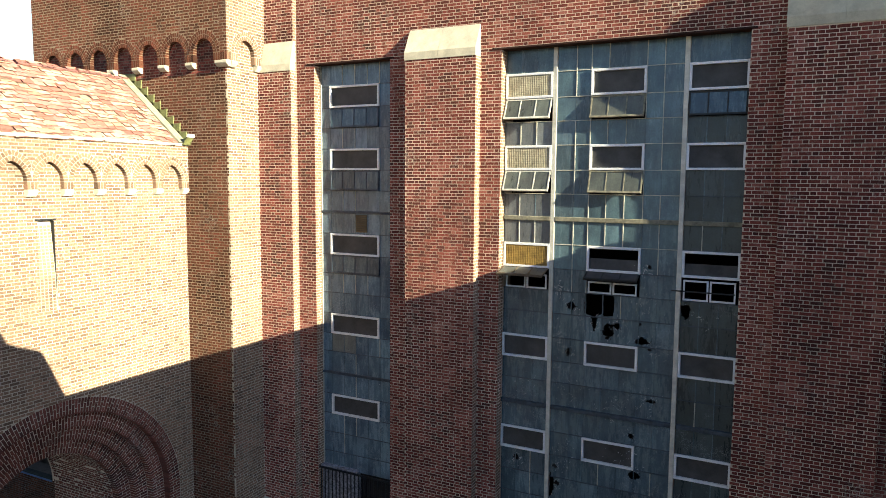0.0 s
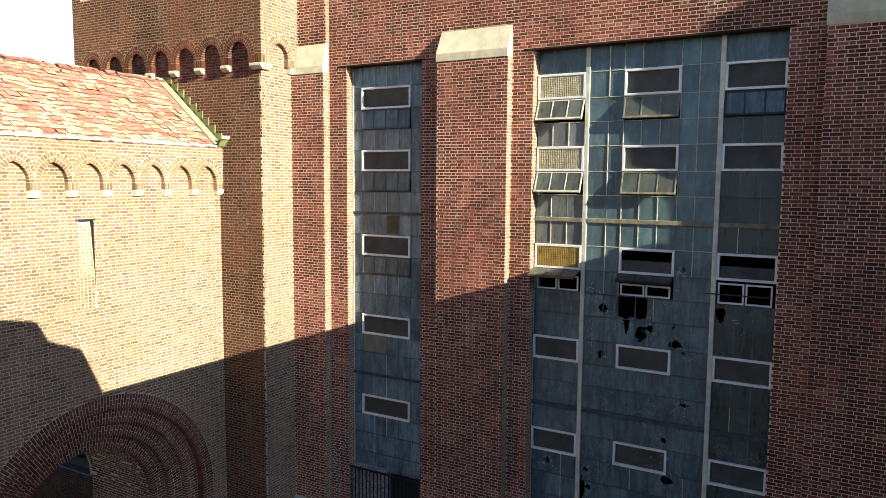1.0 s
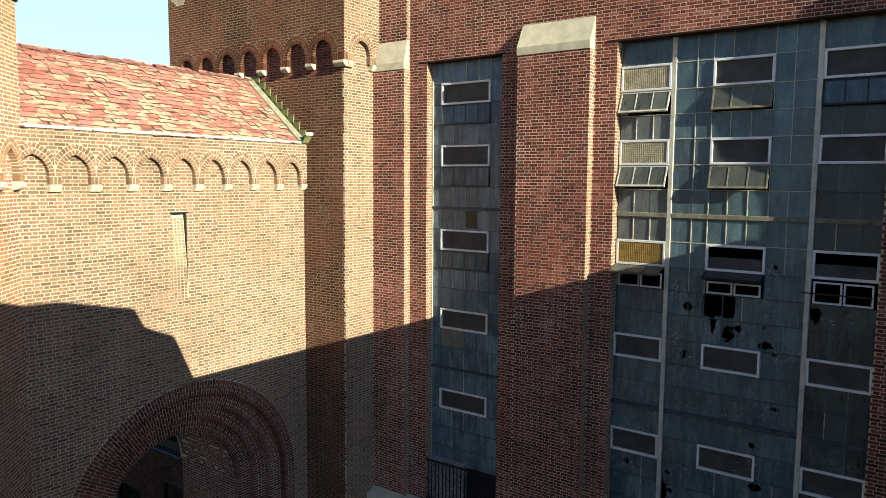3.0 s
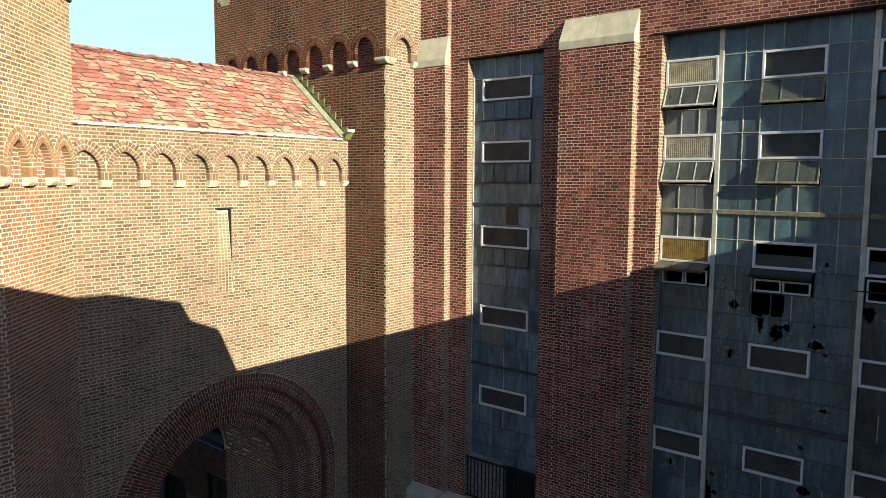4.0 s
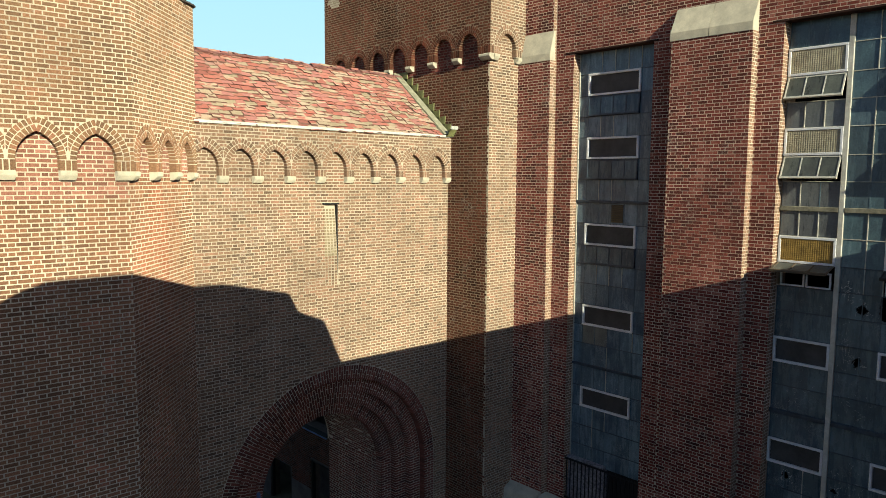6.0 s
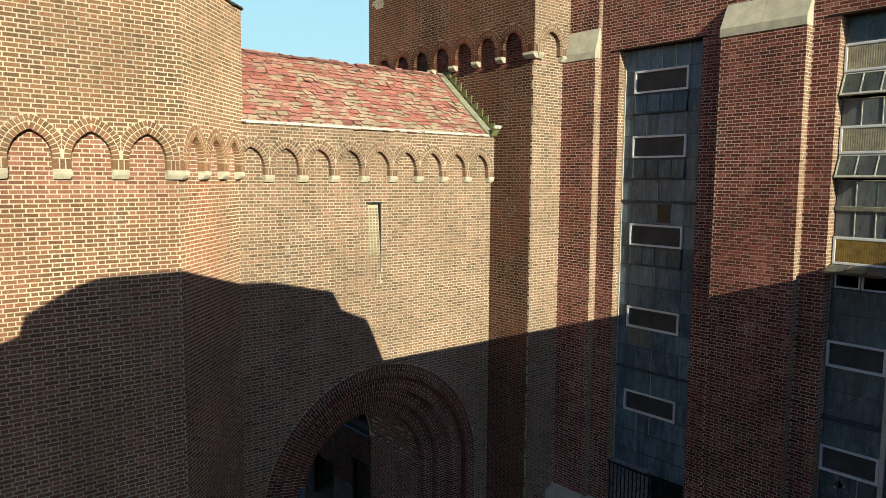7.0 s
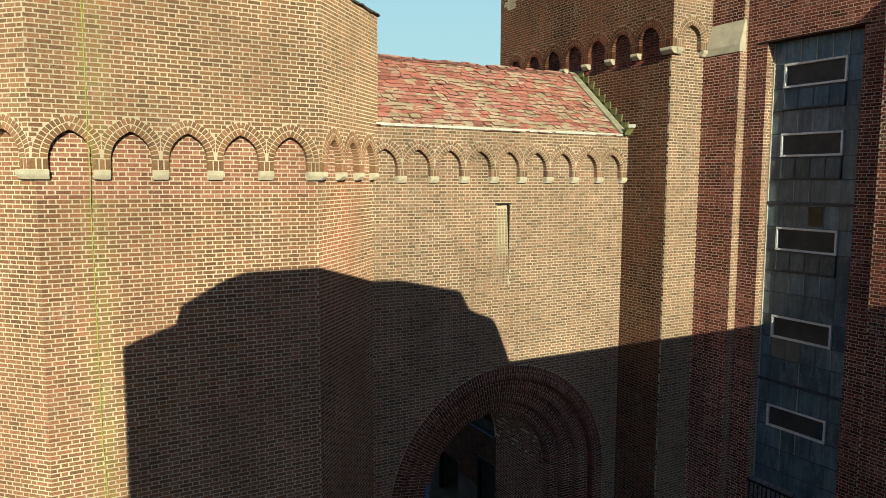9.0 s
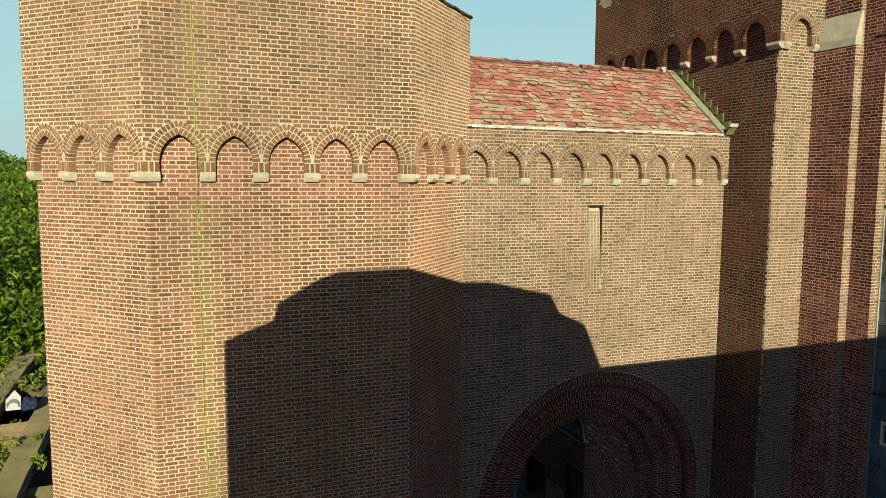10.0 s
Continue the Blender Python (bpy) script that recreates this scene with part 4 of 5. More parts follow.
# ---- the block with its arcade, beside the hall ----
DY, DX, OUT = 12.567, -12.072, 0.12
block = part("wall_block", boxes((-18.9, DX, DY, 20.0, 0, TOP)), MORTAR_DIM, None)
tagged(block, "high red brick block with an arcaded corbel course", "wall", kind="structure")
# The side takes paler mortar and tawny brick: sunlight put into colour.
part("side_facing", boxes((DX - 0.05, DX + 0.004, DY - 0.002, PIER + 0.05, 0, TOP)), MORTAR, block, "side mortar, cream for the sun on it")
front, side = Face((0, DY), (0, -1)), Face((DX + 0.004, 0), (1, 0))
arches = [Arch(-12.69 - 0.92 * k, 0.325, E + 2.93, 0.345) for k in range(6, -1, -1)]
stones = [(-13.15 - 0.92 * k, 0.23) for k in range(6)] + [(-12.13, 0.36)]


def whitened(u, v):
    return (np.hypot((u + 18.45) / 0.32, (v - E - 5.05) / 0.22) < 1) | (np.hypot((u + 17.85) / 0.2, (v - E - 5.3) / 0.3) < 1)


inside = arcade(block, front, -18.9 - OUT, DX + OUT, arches, stones, (E + 2.60, E + 2.74), E + 6.2, OUT, DUSKY, pale=whitened, closed=(True, False), arch_singles=240)
lay(block, front, -18.9, DX, 217 * COURSE, E + 3.4, RED, inside, shift=0.04)
lay(block, front, -18.9, DX, LOW, 217 * COURSE, DUSKY, lambda u, v: inside(u, v) & ((u > -13.6) | (v > E + 0.6 + 0.8 * np.minimum(-(u + 13.4), 2.0))), shift=0.04, single=(-13.4, DX, E - 2.2, E + 1.2))
arch = [Arch(13.08, 0.29, E + 2.93, 0.345)]
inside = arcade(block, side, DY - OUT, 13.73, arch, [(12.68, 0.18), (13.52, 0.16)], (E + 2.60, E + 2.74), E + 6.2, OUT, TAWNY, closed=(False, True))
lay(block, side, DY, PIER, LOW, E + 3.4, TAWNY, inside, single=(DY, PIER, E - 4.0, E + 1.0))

# ---- the gatehouse wall between the two ----
BX = -13.52
gate = part("wall_gatehouse", prism(
    [(5.3, 0), (6.38, 0)] + [(9.1 - 2.72 * math.cos(a), E - 7.7 + 2.72 * math.sin(a)) for a in np.linspace(0, math.pi, 41)] + [(11.82, 0), (DY, 0), (DY, E - 2.05), (5.3, E - 2.05)], -13.9, BX, "x"), MORTAR, None)
tagged(gate, "brown brick gatehouse wall over a deep round gateway", "wall", kind="structure")
part("wall_core", boxes((-13.9, BX, 5.3, 8.75, E - 2.05, E - 0.86), (-13.9, BX, 9.11, DY, E - 2.05, E - 0.86), (-13.9, BX, 5.3, DY, E - 0.86, E + 0.80),
                        (-14.12, -13.9, 5.3, DY, E - 4.4, E + 0.8), (-13.9, -13.70, 8.75, 9.11, E - 2.05, E - 0.86)), MORTAR, gate)
wall = Face((BX, 0), (1, 0))
arches = [Arch(5.935 + 0.767 * k, 0.285, E - 0.09, 0.405) for k in range(9)]
stones = [(5.55 + 0.767 * k, 0.205) for k in range(1, 9)] + [(12.47, 0.18)]
inside = arcade(gate, wall, 5.3, DY, arches, stones, (E - 0.385, E - 0.25), E + 0.80, OUT, TAWNY, closed=(False, False), arch_singles=290)


lay(gate, wall, 5.3, DY, LOW, E + 0.4, TAWNY, inside, single=(9.3, 10.7, E - 4.3, E - 2.0), rings=[Arch(9.1, 3.03, E - 7.7, 3.03, 0.0)], cuts=((8.75, 9.11, E - 2.05, E - 0.86), (8.75, 9.12, E - 2.72, E - 2.05)))
# blocked slit window: its filling leans back into the opening, over a mended strip flush with the wall
def slit_depth(z):
    return max(-0.003, 0.098 * (z - E + 2.05) / 1.15 - 0.003)


part("slit_filling", prism([(BX - 0.19, E - 2.72), (BX + 0.003, E - 2.72), (BX + 0.003, E - 2.05), (BX - slit_depth(E - 0.88), E - 0.88), (BX - 0.19, E - 0.88)], 8.752, 9.092, "y"), MORTAR, gate, "mortar of the filled slit")
for z0, z1, mat in ((E - 2.05, E - 0.925, SLIT_BRICK), (E - 2.72, E - 2.05, TAWNY)):
    rows = [[u, v, u + 0.066, v, u + 0.066, v + 0.053, u, v + 0.053] for u in np.arange(4) * 0.0835 + 8.762 for v in np.arange(z0 + 0.006, z1 - 0.05, COURSE)]
    for b in set_singly("stacked_brick", gate, wall, rows, -0.004, 0.0025, mat):
        b.location.x -= slit_depth(b.location.z)
# Dark strip put in for the shade on the slit's right reveal.
part("open_joint", prism([(9.094, E - 2.50), (9.106, E - 2.50), (9.112, E - 0.88), (9.094, E - 0.88)], BX - 0.19, BX + 0.004, "x"), COPING, gate, "dark strip for the shaded reveal beside the filling")
part("slit_lintel", boxes((BX - 0.09, BX + 0.009, 8.70, 9.15, E - 0.87, E - 0.835), bevel=0.004), COPING, gate, "dark lintel over the slit")

# the gateway: four rings of arch bricks that step back
batch = []
for k in range(4):
    r1, r0, x = 3.03 - 0.33 * k, 2.70 - 0.33 * k, BX - 0.20 * k
    if k:
        a = np.linspace(0, math.pi, 41)
        outline = [(9.1 - r1 - 0.02, 0), (9.1 - r0, 0)] + [(9.1 - r0 * math.cos(t), E - 7.7 + r0 * math.sin(t)) for t in a] + [(9.1 + r0, 0), (9.1 + r1 + 0.02, 0)] + [(9.1 + (r1 + 0.02) * math.cos(t), E - 7.7 + (r1 + 0.02) * math.sin(t)) for t in a]
        part("arch_order", prism(outline, x - (0.32 if k < 3 else 0.2), x, "x"), MORTAR_GREY, gate, "stepped brick order of the gateway")
    f = Face((x, 0), (1, 0))
    rows = []
    n = int(math.pi * (r0 + r1) / 2 / 0.069)
    for i in range(n):
        t0, t1 = math.pi * (i + 0.09) / n, math.pi * (i + 0.91) / n
        split = r0 + (0.215 if i % 2 else 0.115)
        for p, q in ((r0 - 0.006, split - 0.007), (split + 0.007, r1 - 0.006)):
            rows.append([c for r, t in ((p, t0), (q, t0), (q, t1), (p, t1)) for c in (9.1 + r * math.cos(t), E - 7.7 + r * math.sin(t))])
    if k == 0:
        set_singly("gateway_brick", gate, f, rows, -0.19, 0.0048, MAROON)
    else:
        batch.append(brick_corners(f, rows, -0.19, 0.0025))
    rows = []
    for s in (-1, 1):  # legs: a long and a short brick to each course, turned about
        for i, z in enumerate(np.arange(E - 7.7 - COURSE, 0.04, -COURSE)):
            split = r0 + (0.215 if i % 2 else 0.115)
            for p, q in ((r0 - 0.006, split - 0.007), (split + 0.007, r1 - 0.004)):
                a, b = sorted((9.1 + s * p, 9.1 + s * q))
                rows.append([a, z + 0.007, b, z + 0.007, b, z + COURSE - 0.007, a, z + COURSE - 0.007])
    batch.append(brick_corners(f, rows, -0.19, 0.0025))
join(gate, batch, MAROON, "gateway_bricks", "rings and legs of the gateway, dark red")

# the passage behind, and what shows at its far end
passage = part("passage_walls", boxes((-16.53, -14.3, 10.82, DY, 0, E - 4.0), (-16.53, -14.3, 5.3, 7.38, 0, E - 4.0), (-16.53, -14.1, 5.3, DY, E - 4.6, E - 4.2)), MORTAR_GREY, gate, "plain side walls of the passage")
vault = bmesh.new()
pts = [[vault.verts.new((x, 9.1 + 1.72 * math.cos(t), E - 7.7 + 1.72 * math.sin(t))) for t in np.linspace(0, math.pi, 33)] for x in (-14.2, -16.53)]
for i in range(32):
    vault.faces.new((pts[0][i], pts[1][i], pts[1][i + 1], pts[0][i + 1]))
part("vault", vault, MORTAR_GREY, gate, "brick barrel vault")
part("end_wall", prism([(7.38, E - 7.7)] + [(9.1 - 1.72 * math.cos(t), E - 7.7 + 1.72 * math.sin(t)) for t in np.linspace(0, math.pi, 33)][1:-1] + [(10.82, E - 7.7), (11.5, E - 7.7), (11.5, E - 4.4), (6.5, E - 4.4), (6.5, E - 7.7)], -16.6, -16.53, "x"), MORTAR_GREY, gate)
batch = []
lay(gate, Face((0, 10.82), (0, -1)), -16.53, -14.1, 1.5, E - 7.7, BROWN, joined=batch)
lay(gate, Vault(9.1, E - 7.7, 1.72), -16.53, -14.12, 0.0, 1.72 * math.pi, RED, joined=batch)
join(gate, batch, MAROON, "passage_bricks", "dark bricks of the passage")
yard = part("wall_yard", boxes((-27.0, -23.0, 12.5, 12.9, 0, 8.0), (-21.5, -20.44, 12.5, 12.9, 0, 8.0), (-20.44, -20.24, 12.5, 12.9, 0, E - 8.7), (-19.04, -18.9, 12.5, 12.9, 0, 8.0), (-23.0, -21.5, 12.5, 12.9, E - 10.6, 8.0), (-20.24, -19.04, 12.5, 12.9, E - 9.9, E - 8.7), (-20.44, -19.04, 12.5, 12.9, E - 7.6, 8.0), (-27, -18.9, 14.0, 14.1, 0, 8.0)), DARK_MASONRY, None)
tagged(yard, "dark yard wall with doorways and a window", "wall", kind="structure")
lay(yard, Face((0, 12.5), (0, -1)), -26.0, -18.9, 1.2, 8.0, DUSKY, lambda u, v: ~(((u > -23.05) & (u < -21.45) & (v < E - 10.55)) | ((u > -20.47) & (u < -19.0) & (v < E - 7.55) & ((v > E - 8.85) | (v < E - 9.85) & (u > -20.27)))))
awning = thing("sign_beam", "dark beam with a pale blue edge over the yard doorway", "beam")
part("beam", boxes((-20.46, -19.02, 12.36, 12.5, E - 8.80, E - 8.72), bevel=0.01), COPING, awning)
part("edge_strip", boxes((-20.47, -19.01, 12.34, 12.38, E - 8.84, E - 8.80), bevel=0.004), BLUE, awning, "pale blue lower edge")
# Only the tip shows; depth and height are set to fit the camera's view.
fold = bmesh.new()
bmesh.ops.create_cone(fold, cap_ends=True, segments=14, radius1=0.27, radius2=0.05, depth=5.26)
for v in fold.verts:
    v.co += Vector((0.05 * noise.noise(v.co * 2.0), 0.12 * noise.noise(v.co * 2.0 + Vector((9, 0, 0))), 0))
covered = part("covered_post", fold, BLUE, None)
covered.location = (-13.15, 6.80, 2.66)
tagged(covered, "blue tarpaulin cone, placed and sized to fit the camera's view", "tarpaulin")
leaf = part("doorway_frame", boxes((-20.24, -20.14, 12.55, 12.65, 0, E - 9.9), (-19.14, -19.04, 12.55, 12.65, 0, E - 9.9), (-20.14, -19.14, 12.55, 12.65, E - 10.0, E - 9.9), (-23.0, -22.9, 12.55, 12.65, 0, E - 10.6), bevel=0.006), BLACK_METAL, yard, "dark steel door frames")

# ---- the near tower: a square with cut corners ----
TX, C = -11.74, 1.72
corners = [(TX, -0.25), (TX, 3.92), (TX - 1.78, 5.70), (-17.8, 5.70), (-19.5, 3.92), (-19.5, -0.25), (-17.8, -1.97), (TX - C, -1.97)]
TT = E + 2.93
tower = part("wall_tower", prism(corners, 0, TT, "z"), TOWER_MORTAR, None)
tagged(tower, "broad brown brick tower with cut corners and blind arches", "wall", kind="structure")
front, right, left = Face((TX, 0), (1, 0)), Face((TX, 3.92), (1, 1)), Face((TX - C, -0.25 - C), (1, -1))
g, LEN_L, LEN_R = OUT * math.tan(radians(22.5)), C * math.sqrt(2), 1.78 * math.sqrt(2)
zs = (E - 0.335, E - 0.195)
spec = dict(w=0.287, spring=E - 0.03, rise=0.41)
arches = [Arch(0.205 + 0.805 * k, **spec) for k in range(5)]
stones = [(-0.19, 0.24)] + [(0.607 + 0.805 * k, 0.225) for k in range(4)] + [(3.84, 0.26)]
inside = arcade(tower, front, -0.25 - g, 3.92 + g, arches, stones, zs, TT, OUT, BROWN, single=(1.0, 3.0, E + 0.6, E + 1.9), closed=(False, False), mortar=TOWER_MORTAR, arch_singles=150)
lay(tower, front, -0.25, 3.92, 171 * COURSE, E + 0.5, ROSY, inside)
lay(tower, front, -0.25, 3.92, LOW, 171 * COURSE, MIXED, inside, single=(0.9, 2.9, E - 1.7, E - 0.6))
arches = [Arch(0.40 + 0.81 * k, **spec) for k in range(3)]
inside = arcade(tower, left, -g, LEN_L + g, arches, [(0.05, 0.2), (0.805, 0.225), (1.615, 0.225), (2.36, 0.26)], zs, TT, OUT, BROWN, closed=(False, False), mortar=TOWER_MORTAR, arch_singles=70)
lay(tower, left, 0, LEN_L, LOW, E + 0.5, MIXED, inside, single=(1.2, 2.4, E - 3.0, E - 1.4))
arches = [Arch(0.42 + 0.82 * k, **spec) for k in range(3)]
inside = arcade(tower, right, -g, LEN_R, arches, [(0.03, 0.16), (0.83, 0.225), (1.65, 0.225), (2.42, 0.2)], zs, TT, OUT, BROWN, closed=(False, False), mortar=TOWER_MORTAR, arch_singles=70)
lay(tower, right, 0, LEN_R, 176 * COURSE, E + 0.5, ROSY, inside)
lay(tower, right, 0, LEN_R, LOW, 176 * COURSE, MIXED, inside)
cap = [(x + 0.15 * s, y + 0.15 * t) for (x, y), s, t in zip(corners, (1, 1, 0.6, -0.6, -1, -1, -0.6, 0.6), (-0.4, 0.4, 1, 1, 0.4, -0.4, -1, -1))]
bm = prism([(x, y) for x, y in cap], TT, TT + 0.04, "z")
bmesh.ops.bevel(bm, geom=list(bm.edges), offset=0.015, segments=2, affect="EDGES")
part("coping", bm, COPING, tower, "black tarred coping")
bm = boxes((0, 1.45, -0.01, 0.03, -0.022, 0.006), bevel=0.006)
bmesh.ops.subdivide_edges(bm, edges=[e for e in bm.edges if e.calc_length() > 1], cuts=14)
for v in bm.verts:
    v.co.z += 0.012 * math.sin(v.co.x * 9) + 0.008 * math.sin(v.co.x * 23) + 0.005
fl = part("flashing", bm, FLASHING, tower, "loose bent strip of flashing")
fl.matrix_basis = Matrix.Translation((TX - 1.78 + 0.08, 5.70 + 0.12, TT + 0.02)) @ pose(0, 0, 0, 0, 0, -45)
rope = thing("rope", "lime green rope hanging down the tower", "rope")
cu = bpy.data.curves.new("rope", "CURVE")
cu.dimensions, cu.bevel_depth, cu.bevel_resolution = "3D", 0.0065, 2
path = [(0.415, 2.93), (0.418, 2.36), (0.430, 1.6), (0.436, 0.96), (0.43, 0.37), (0.44, -0.2), (0.438, -1.02), (0.452, -2.45), (0.45, -3.4), (0.455, -4.29), (0.49, -5.0), (0.51, -5.45), (0.515, -6.5), (0.53, -8.0)]
sp = cu.splines.new("POLY")
sp.points.add(len(path) - 1)
for p, (y, z) in zip(sp.points, path):
    p.co = (TX + (OUT + 0.022 if z > -0.3 else 0.03), y, E + z, 1)
cu.materials.append(ROPE)
strand = new("strand", bpy.data.meshes.new_from_object(new("strand_line", cu)))
bpy.data.objects.remove(bpy.data.objects["strand_line"])
strand.parent = rope
for z in (0.96, -0.62, -2.45, -4.29):
    bm = bmesh.new()
    bmesh.ops.create_icosphere(bm, subdivisions=2, radius=0.018)
    k = part("knot", bm, ROPE, rope)
    k.location = (TX + (OUT + 0.02 if z > -0.3 else 0.03), 0.438 + (0.015 if z < -3 else 0), E + z)

# ---- gatehouse roof ----
roof = part("roof", prism([(-13.44, E + 0.80), (-15.40, E + 2.47), (-17.36, E + 0.80)], 4.6, DY - 0.004, "y"), OLD_WOOD, None)
tagged(roof, "pitched roof of worn red and buff clay tiles", "roof", kind="structure")
slope = Vector((-1.96, 0, 1.67))
up = slope.normalized()
lift = Vector((up.z, 0, -up.x))
turn = Matrix((Vector((0, 1, 0)), up, lift)).transposed().to_4x4()
random.seed(11)
tile_meshes = []
for s in range(14):
    w = random.choice((0.125, 0.125, 0.12, 0.115, 0.085))
    bm = boxes((-w, w, 0.0, 0.26, 0.0, 0.018))
    for v in bm.verts:
        v.co.x += random.uniform(-0.012, 0.012)
        v.co.y += random.uniform(-0.045, 0.02) if v.co.y < 0.1 else 0
        v.co.z += random.uniform(0, 0.02) if v.co.y < 0.1 else 0
    me = bpy.data.meshes.new("roof_tile")
    for f in bm.faces:
        f.material_index = 0 if f.normal.z > 0.5 else 1
    bm.to_mesh(me)
    bm.free()
    me.materials.append(TILE)
    me.materials.append(TILE_EDGE)
    tile_meshes.append(me)
batch, edge_batch, singles = [], [], 0
for k in range(19):
    d = -0.04 + k * 0.140
    y = 4.75 + (k % 2) * 0.12
    while y < DY - 0.08:
        loosened = random.random() < 0.16
        m = Matrix.Translation((-13.44, 0, E + 0.80)) @ Matrix.Translation(up * (d + random.uniform(-0.02, 0.02) - (0.03 if loosened else 0)) + Vector((0, y, 0)) + lift * (0.016 + random.uniform(0, 0.012))) @ turn @ pose(0, 0, 0, random.uniform(-6.0, -3.2) - (4 if loosened else 0), random.uniform(-2.5, 2.5), random.gauss(0, 11 if loosened else 1.2))
        me = random.choice(tile_meshes)
        if 5.9 < y < 12.4 and 1 <= k < 15 and singles < 300 and (k * 7 + int(y * 9)) % 5 < 4:
            t = part("roof_tile", me, TILE, roof)
            t.matrix_basis = m
            singles += 1
        else:
            vs = np.array([m @ v.co for v in me.vertices])
            for into, slot in ((batch, 0), (edge_batch, 1)):
                into.append((vs, np.array([list(p.vertices) for p in me.polygons if p.material_index == slot])))
        y += 0.245 + random.uniform(-0.025, 0.02)
join(roof, edge_batch, TILE_EDGE, "tile_edges", "dirty broken tile edges, darkened as shadow lines")
join(roof, batch, TILE, "tile_field", "worn red and buff clay tiles")
n = 7
for k in range(26):  # half-round ridge tiles, each with a raised collar
    y, lift_up = 4.9 + 0.295 * k, random.uniform(-0.008, 0.012)
    bm = bmesh.new()
    stations = ((y, 0.120), (y + 0.035, 0.120), (y + 0.045, 0.100), (y + 0.31, 0.096))
    ring = [[bm.verts.new((-15.40 + r * math.cos(math.pi * (i / (n - 1))), yy, E + 2.465 + lift_up + 0.75 * r * math.sin(math.pi * i / (n - 1)))) for i in range(n)] for yy, r in stations]
    for s in range(3):
        for i in range(n - 1):
            bm.faces.new((ring[s][i], ring[s][i + 1], ring[s + 1][i + 1], ring[s + 1][i]))
    bmesh.ops.solidify(bm, geom=list(bm.faces), thickness=0.015)
    t = part("ridge_tile", bm, RIDGE_TILE, roof, "half-round mauve ridge tile with a collar")
    if k in (11, 15):  # slipped and tipped up
        t.matrix_basis = Matrix.Translation((-15.4, y, E + 2.5)) @ pose(0, 0, 0, 11 if k == 11 else -9, 4, 3) @ Matrix.Translation((15.4, -y, -E - 2.5))
part("eave_strip", boxes((-13.46, -13.36, 5.2, DY, E + 0.775, E + 0.835), bevel=0.008), EAVE, roof, "pale green metal eave strip")
# stepped copper flashing up the block's wall, and the gutter end
for k in range(9):
    a = (-13.42 + 0.02, E + 0.86)
    p = Vector((a[0], 0, a[1])) + up * (0.08 + 0.285 * k)
    bm = prism([(p.x + 0.07, p.z - 0.05), (p.x + 0.09, p.z + 0.24 + random.uniform(-0.02, 0.02)), (p.x - 0.05, p.z + 0.21), (p.x - 0.27, p.z + 0.25), (p.x - 0.27, p.z + 0.12)], DY - 0.055, DY - 0.02, "y")
    bmesh.ops.bevel(bm, geom=list(bm.edges), offset=0.005, segments=1, affect="EDGES")
    part("step_flashing", bm, COPPER, roof, "upright green copper step flashing")
bm = prism([(-13.42, E + 0.80), (-13.30, E + 0.80), (-13.16, E + 1.02), (-13.18, E + 1.03), (-13.31, E + 0.83), (-13.42, E + 0.83)], DY - 0.22, DY - 0.01, "y")
part("gutter_end", bm, COPPER, roof, "bent green copper gutter end")
bm = prism([(-13.19, E + 0.99), (-13.15, E + 0.97), (-13.12, E + 1.05), (-13.16, E + 1.06)], DY - 0.24, DY - 0.01, "y")
bmesh.ops.bevel(bm, geom=list(bm.edges), offset=0.006, segments=1, affect="EDGES")
part("gutter_lip", bm, EAVE, roof, "pale rolled lip of the gutter end")
bm = prism([(-13.44, E + 0.84), (-15.45, E + 2.56), (-15.45, E + 2.60), (-13.36, E + 0.86)], DY - 0.27, DY - 0.03, "y")
part("valley_strip", bm, plain_material("grey lichened lead", (0.30, 0.29, 0.20), 0.8, 0.3, 0.4, 6, 40), roof, "lichened grey strip along the wall")

# ---- out of view: two thin panels added and outlined to cast the long shadows ----
caster_long = part("wall_twin", prism([(-2.56, 0), (-2.56, E + 2.60), (-2.28, E + 2.72), (-1.78, E + 2.89), (-1.70, E + 3.17), (-1.06, E + 3.52), (-0.68, E + 3.65), (0.55, E + 3.66), (1.89, E + 3.65), (2.62, E + 3.63), (4.12, E + 3.28), (4.33, E + 2.85), (5.00, E + 2.56), (5.46, E + 1.51), (12.46, E + 1.48), (12.46, 0)], 5.0, 5.35, "x"), RED, None)
tagged(caster_long, "unseen thin panel, outlined to cast the long shadows", "wall", kind="structure")
caster_round = part("wall_turret", prism([(12.72, 0), (12.72, E + 1.80), (12.56, E + 3.00), (12.52, E + 4.10), (12.56, E + 4.95), (12.76, E + 5.12), (13.15, E + 5.30), (13.87, E + 5.40), (13.87, 0)], 4.0, 4.6, "x"), RED, None)
tagged(caster_round, "unseen thin panel, outlined to shade the hall's right side", "wall", kind="structure")

# ---- ruin and trees beyond the tower ----
ruin = thing("ruin", "roofless concrete frame with weeds on its beams", "ruin")
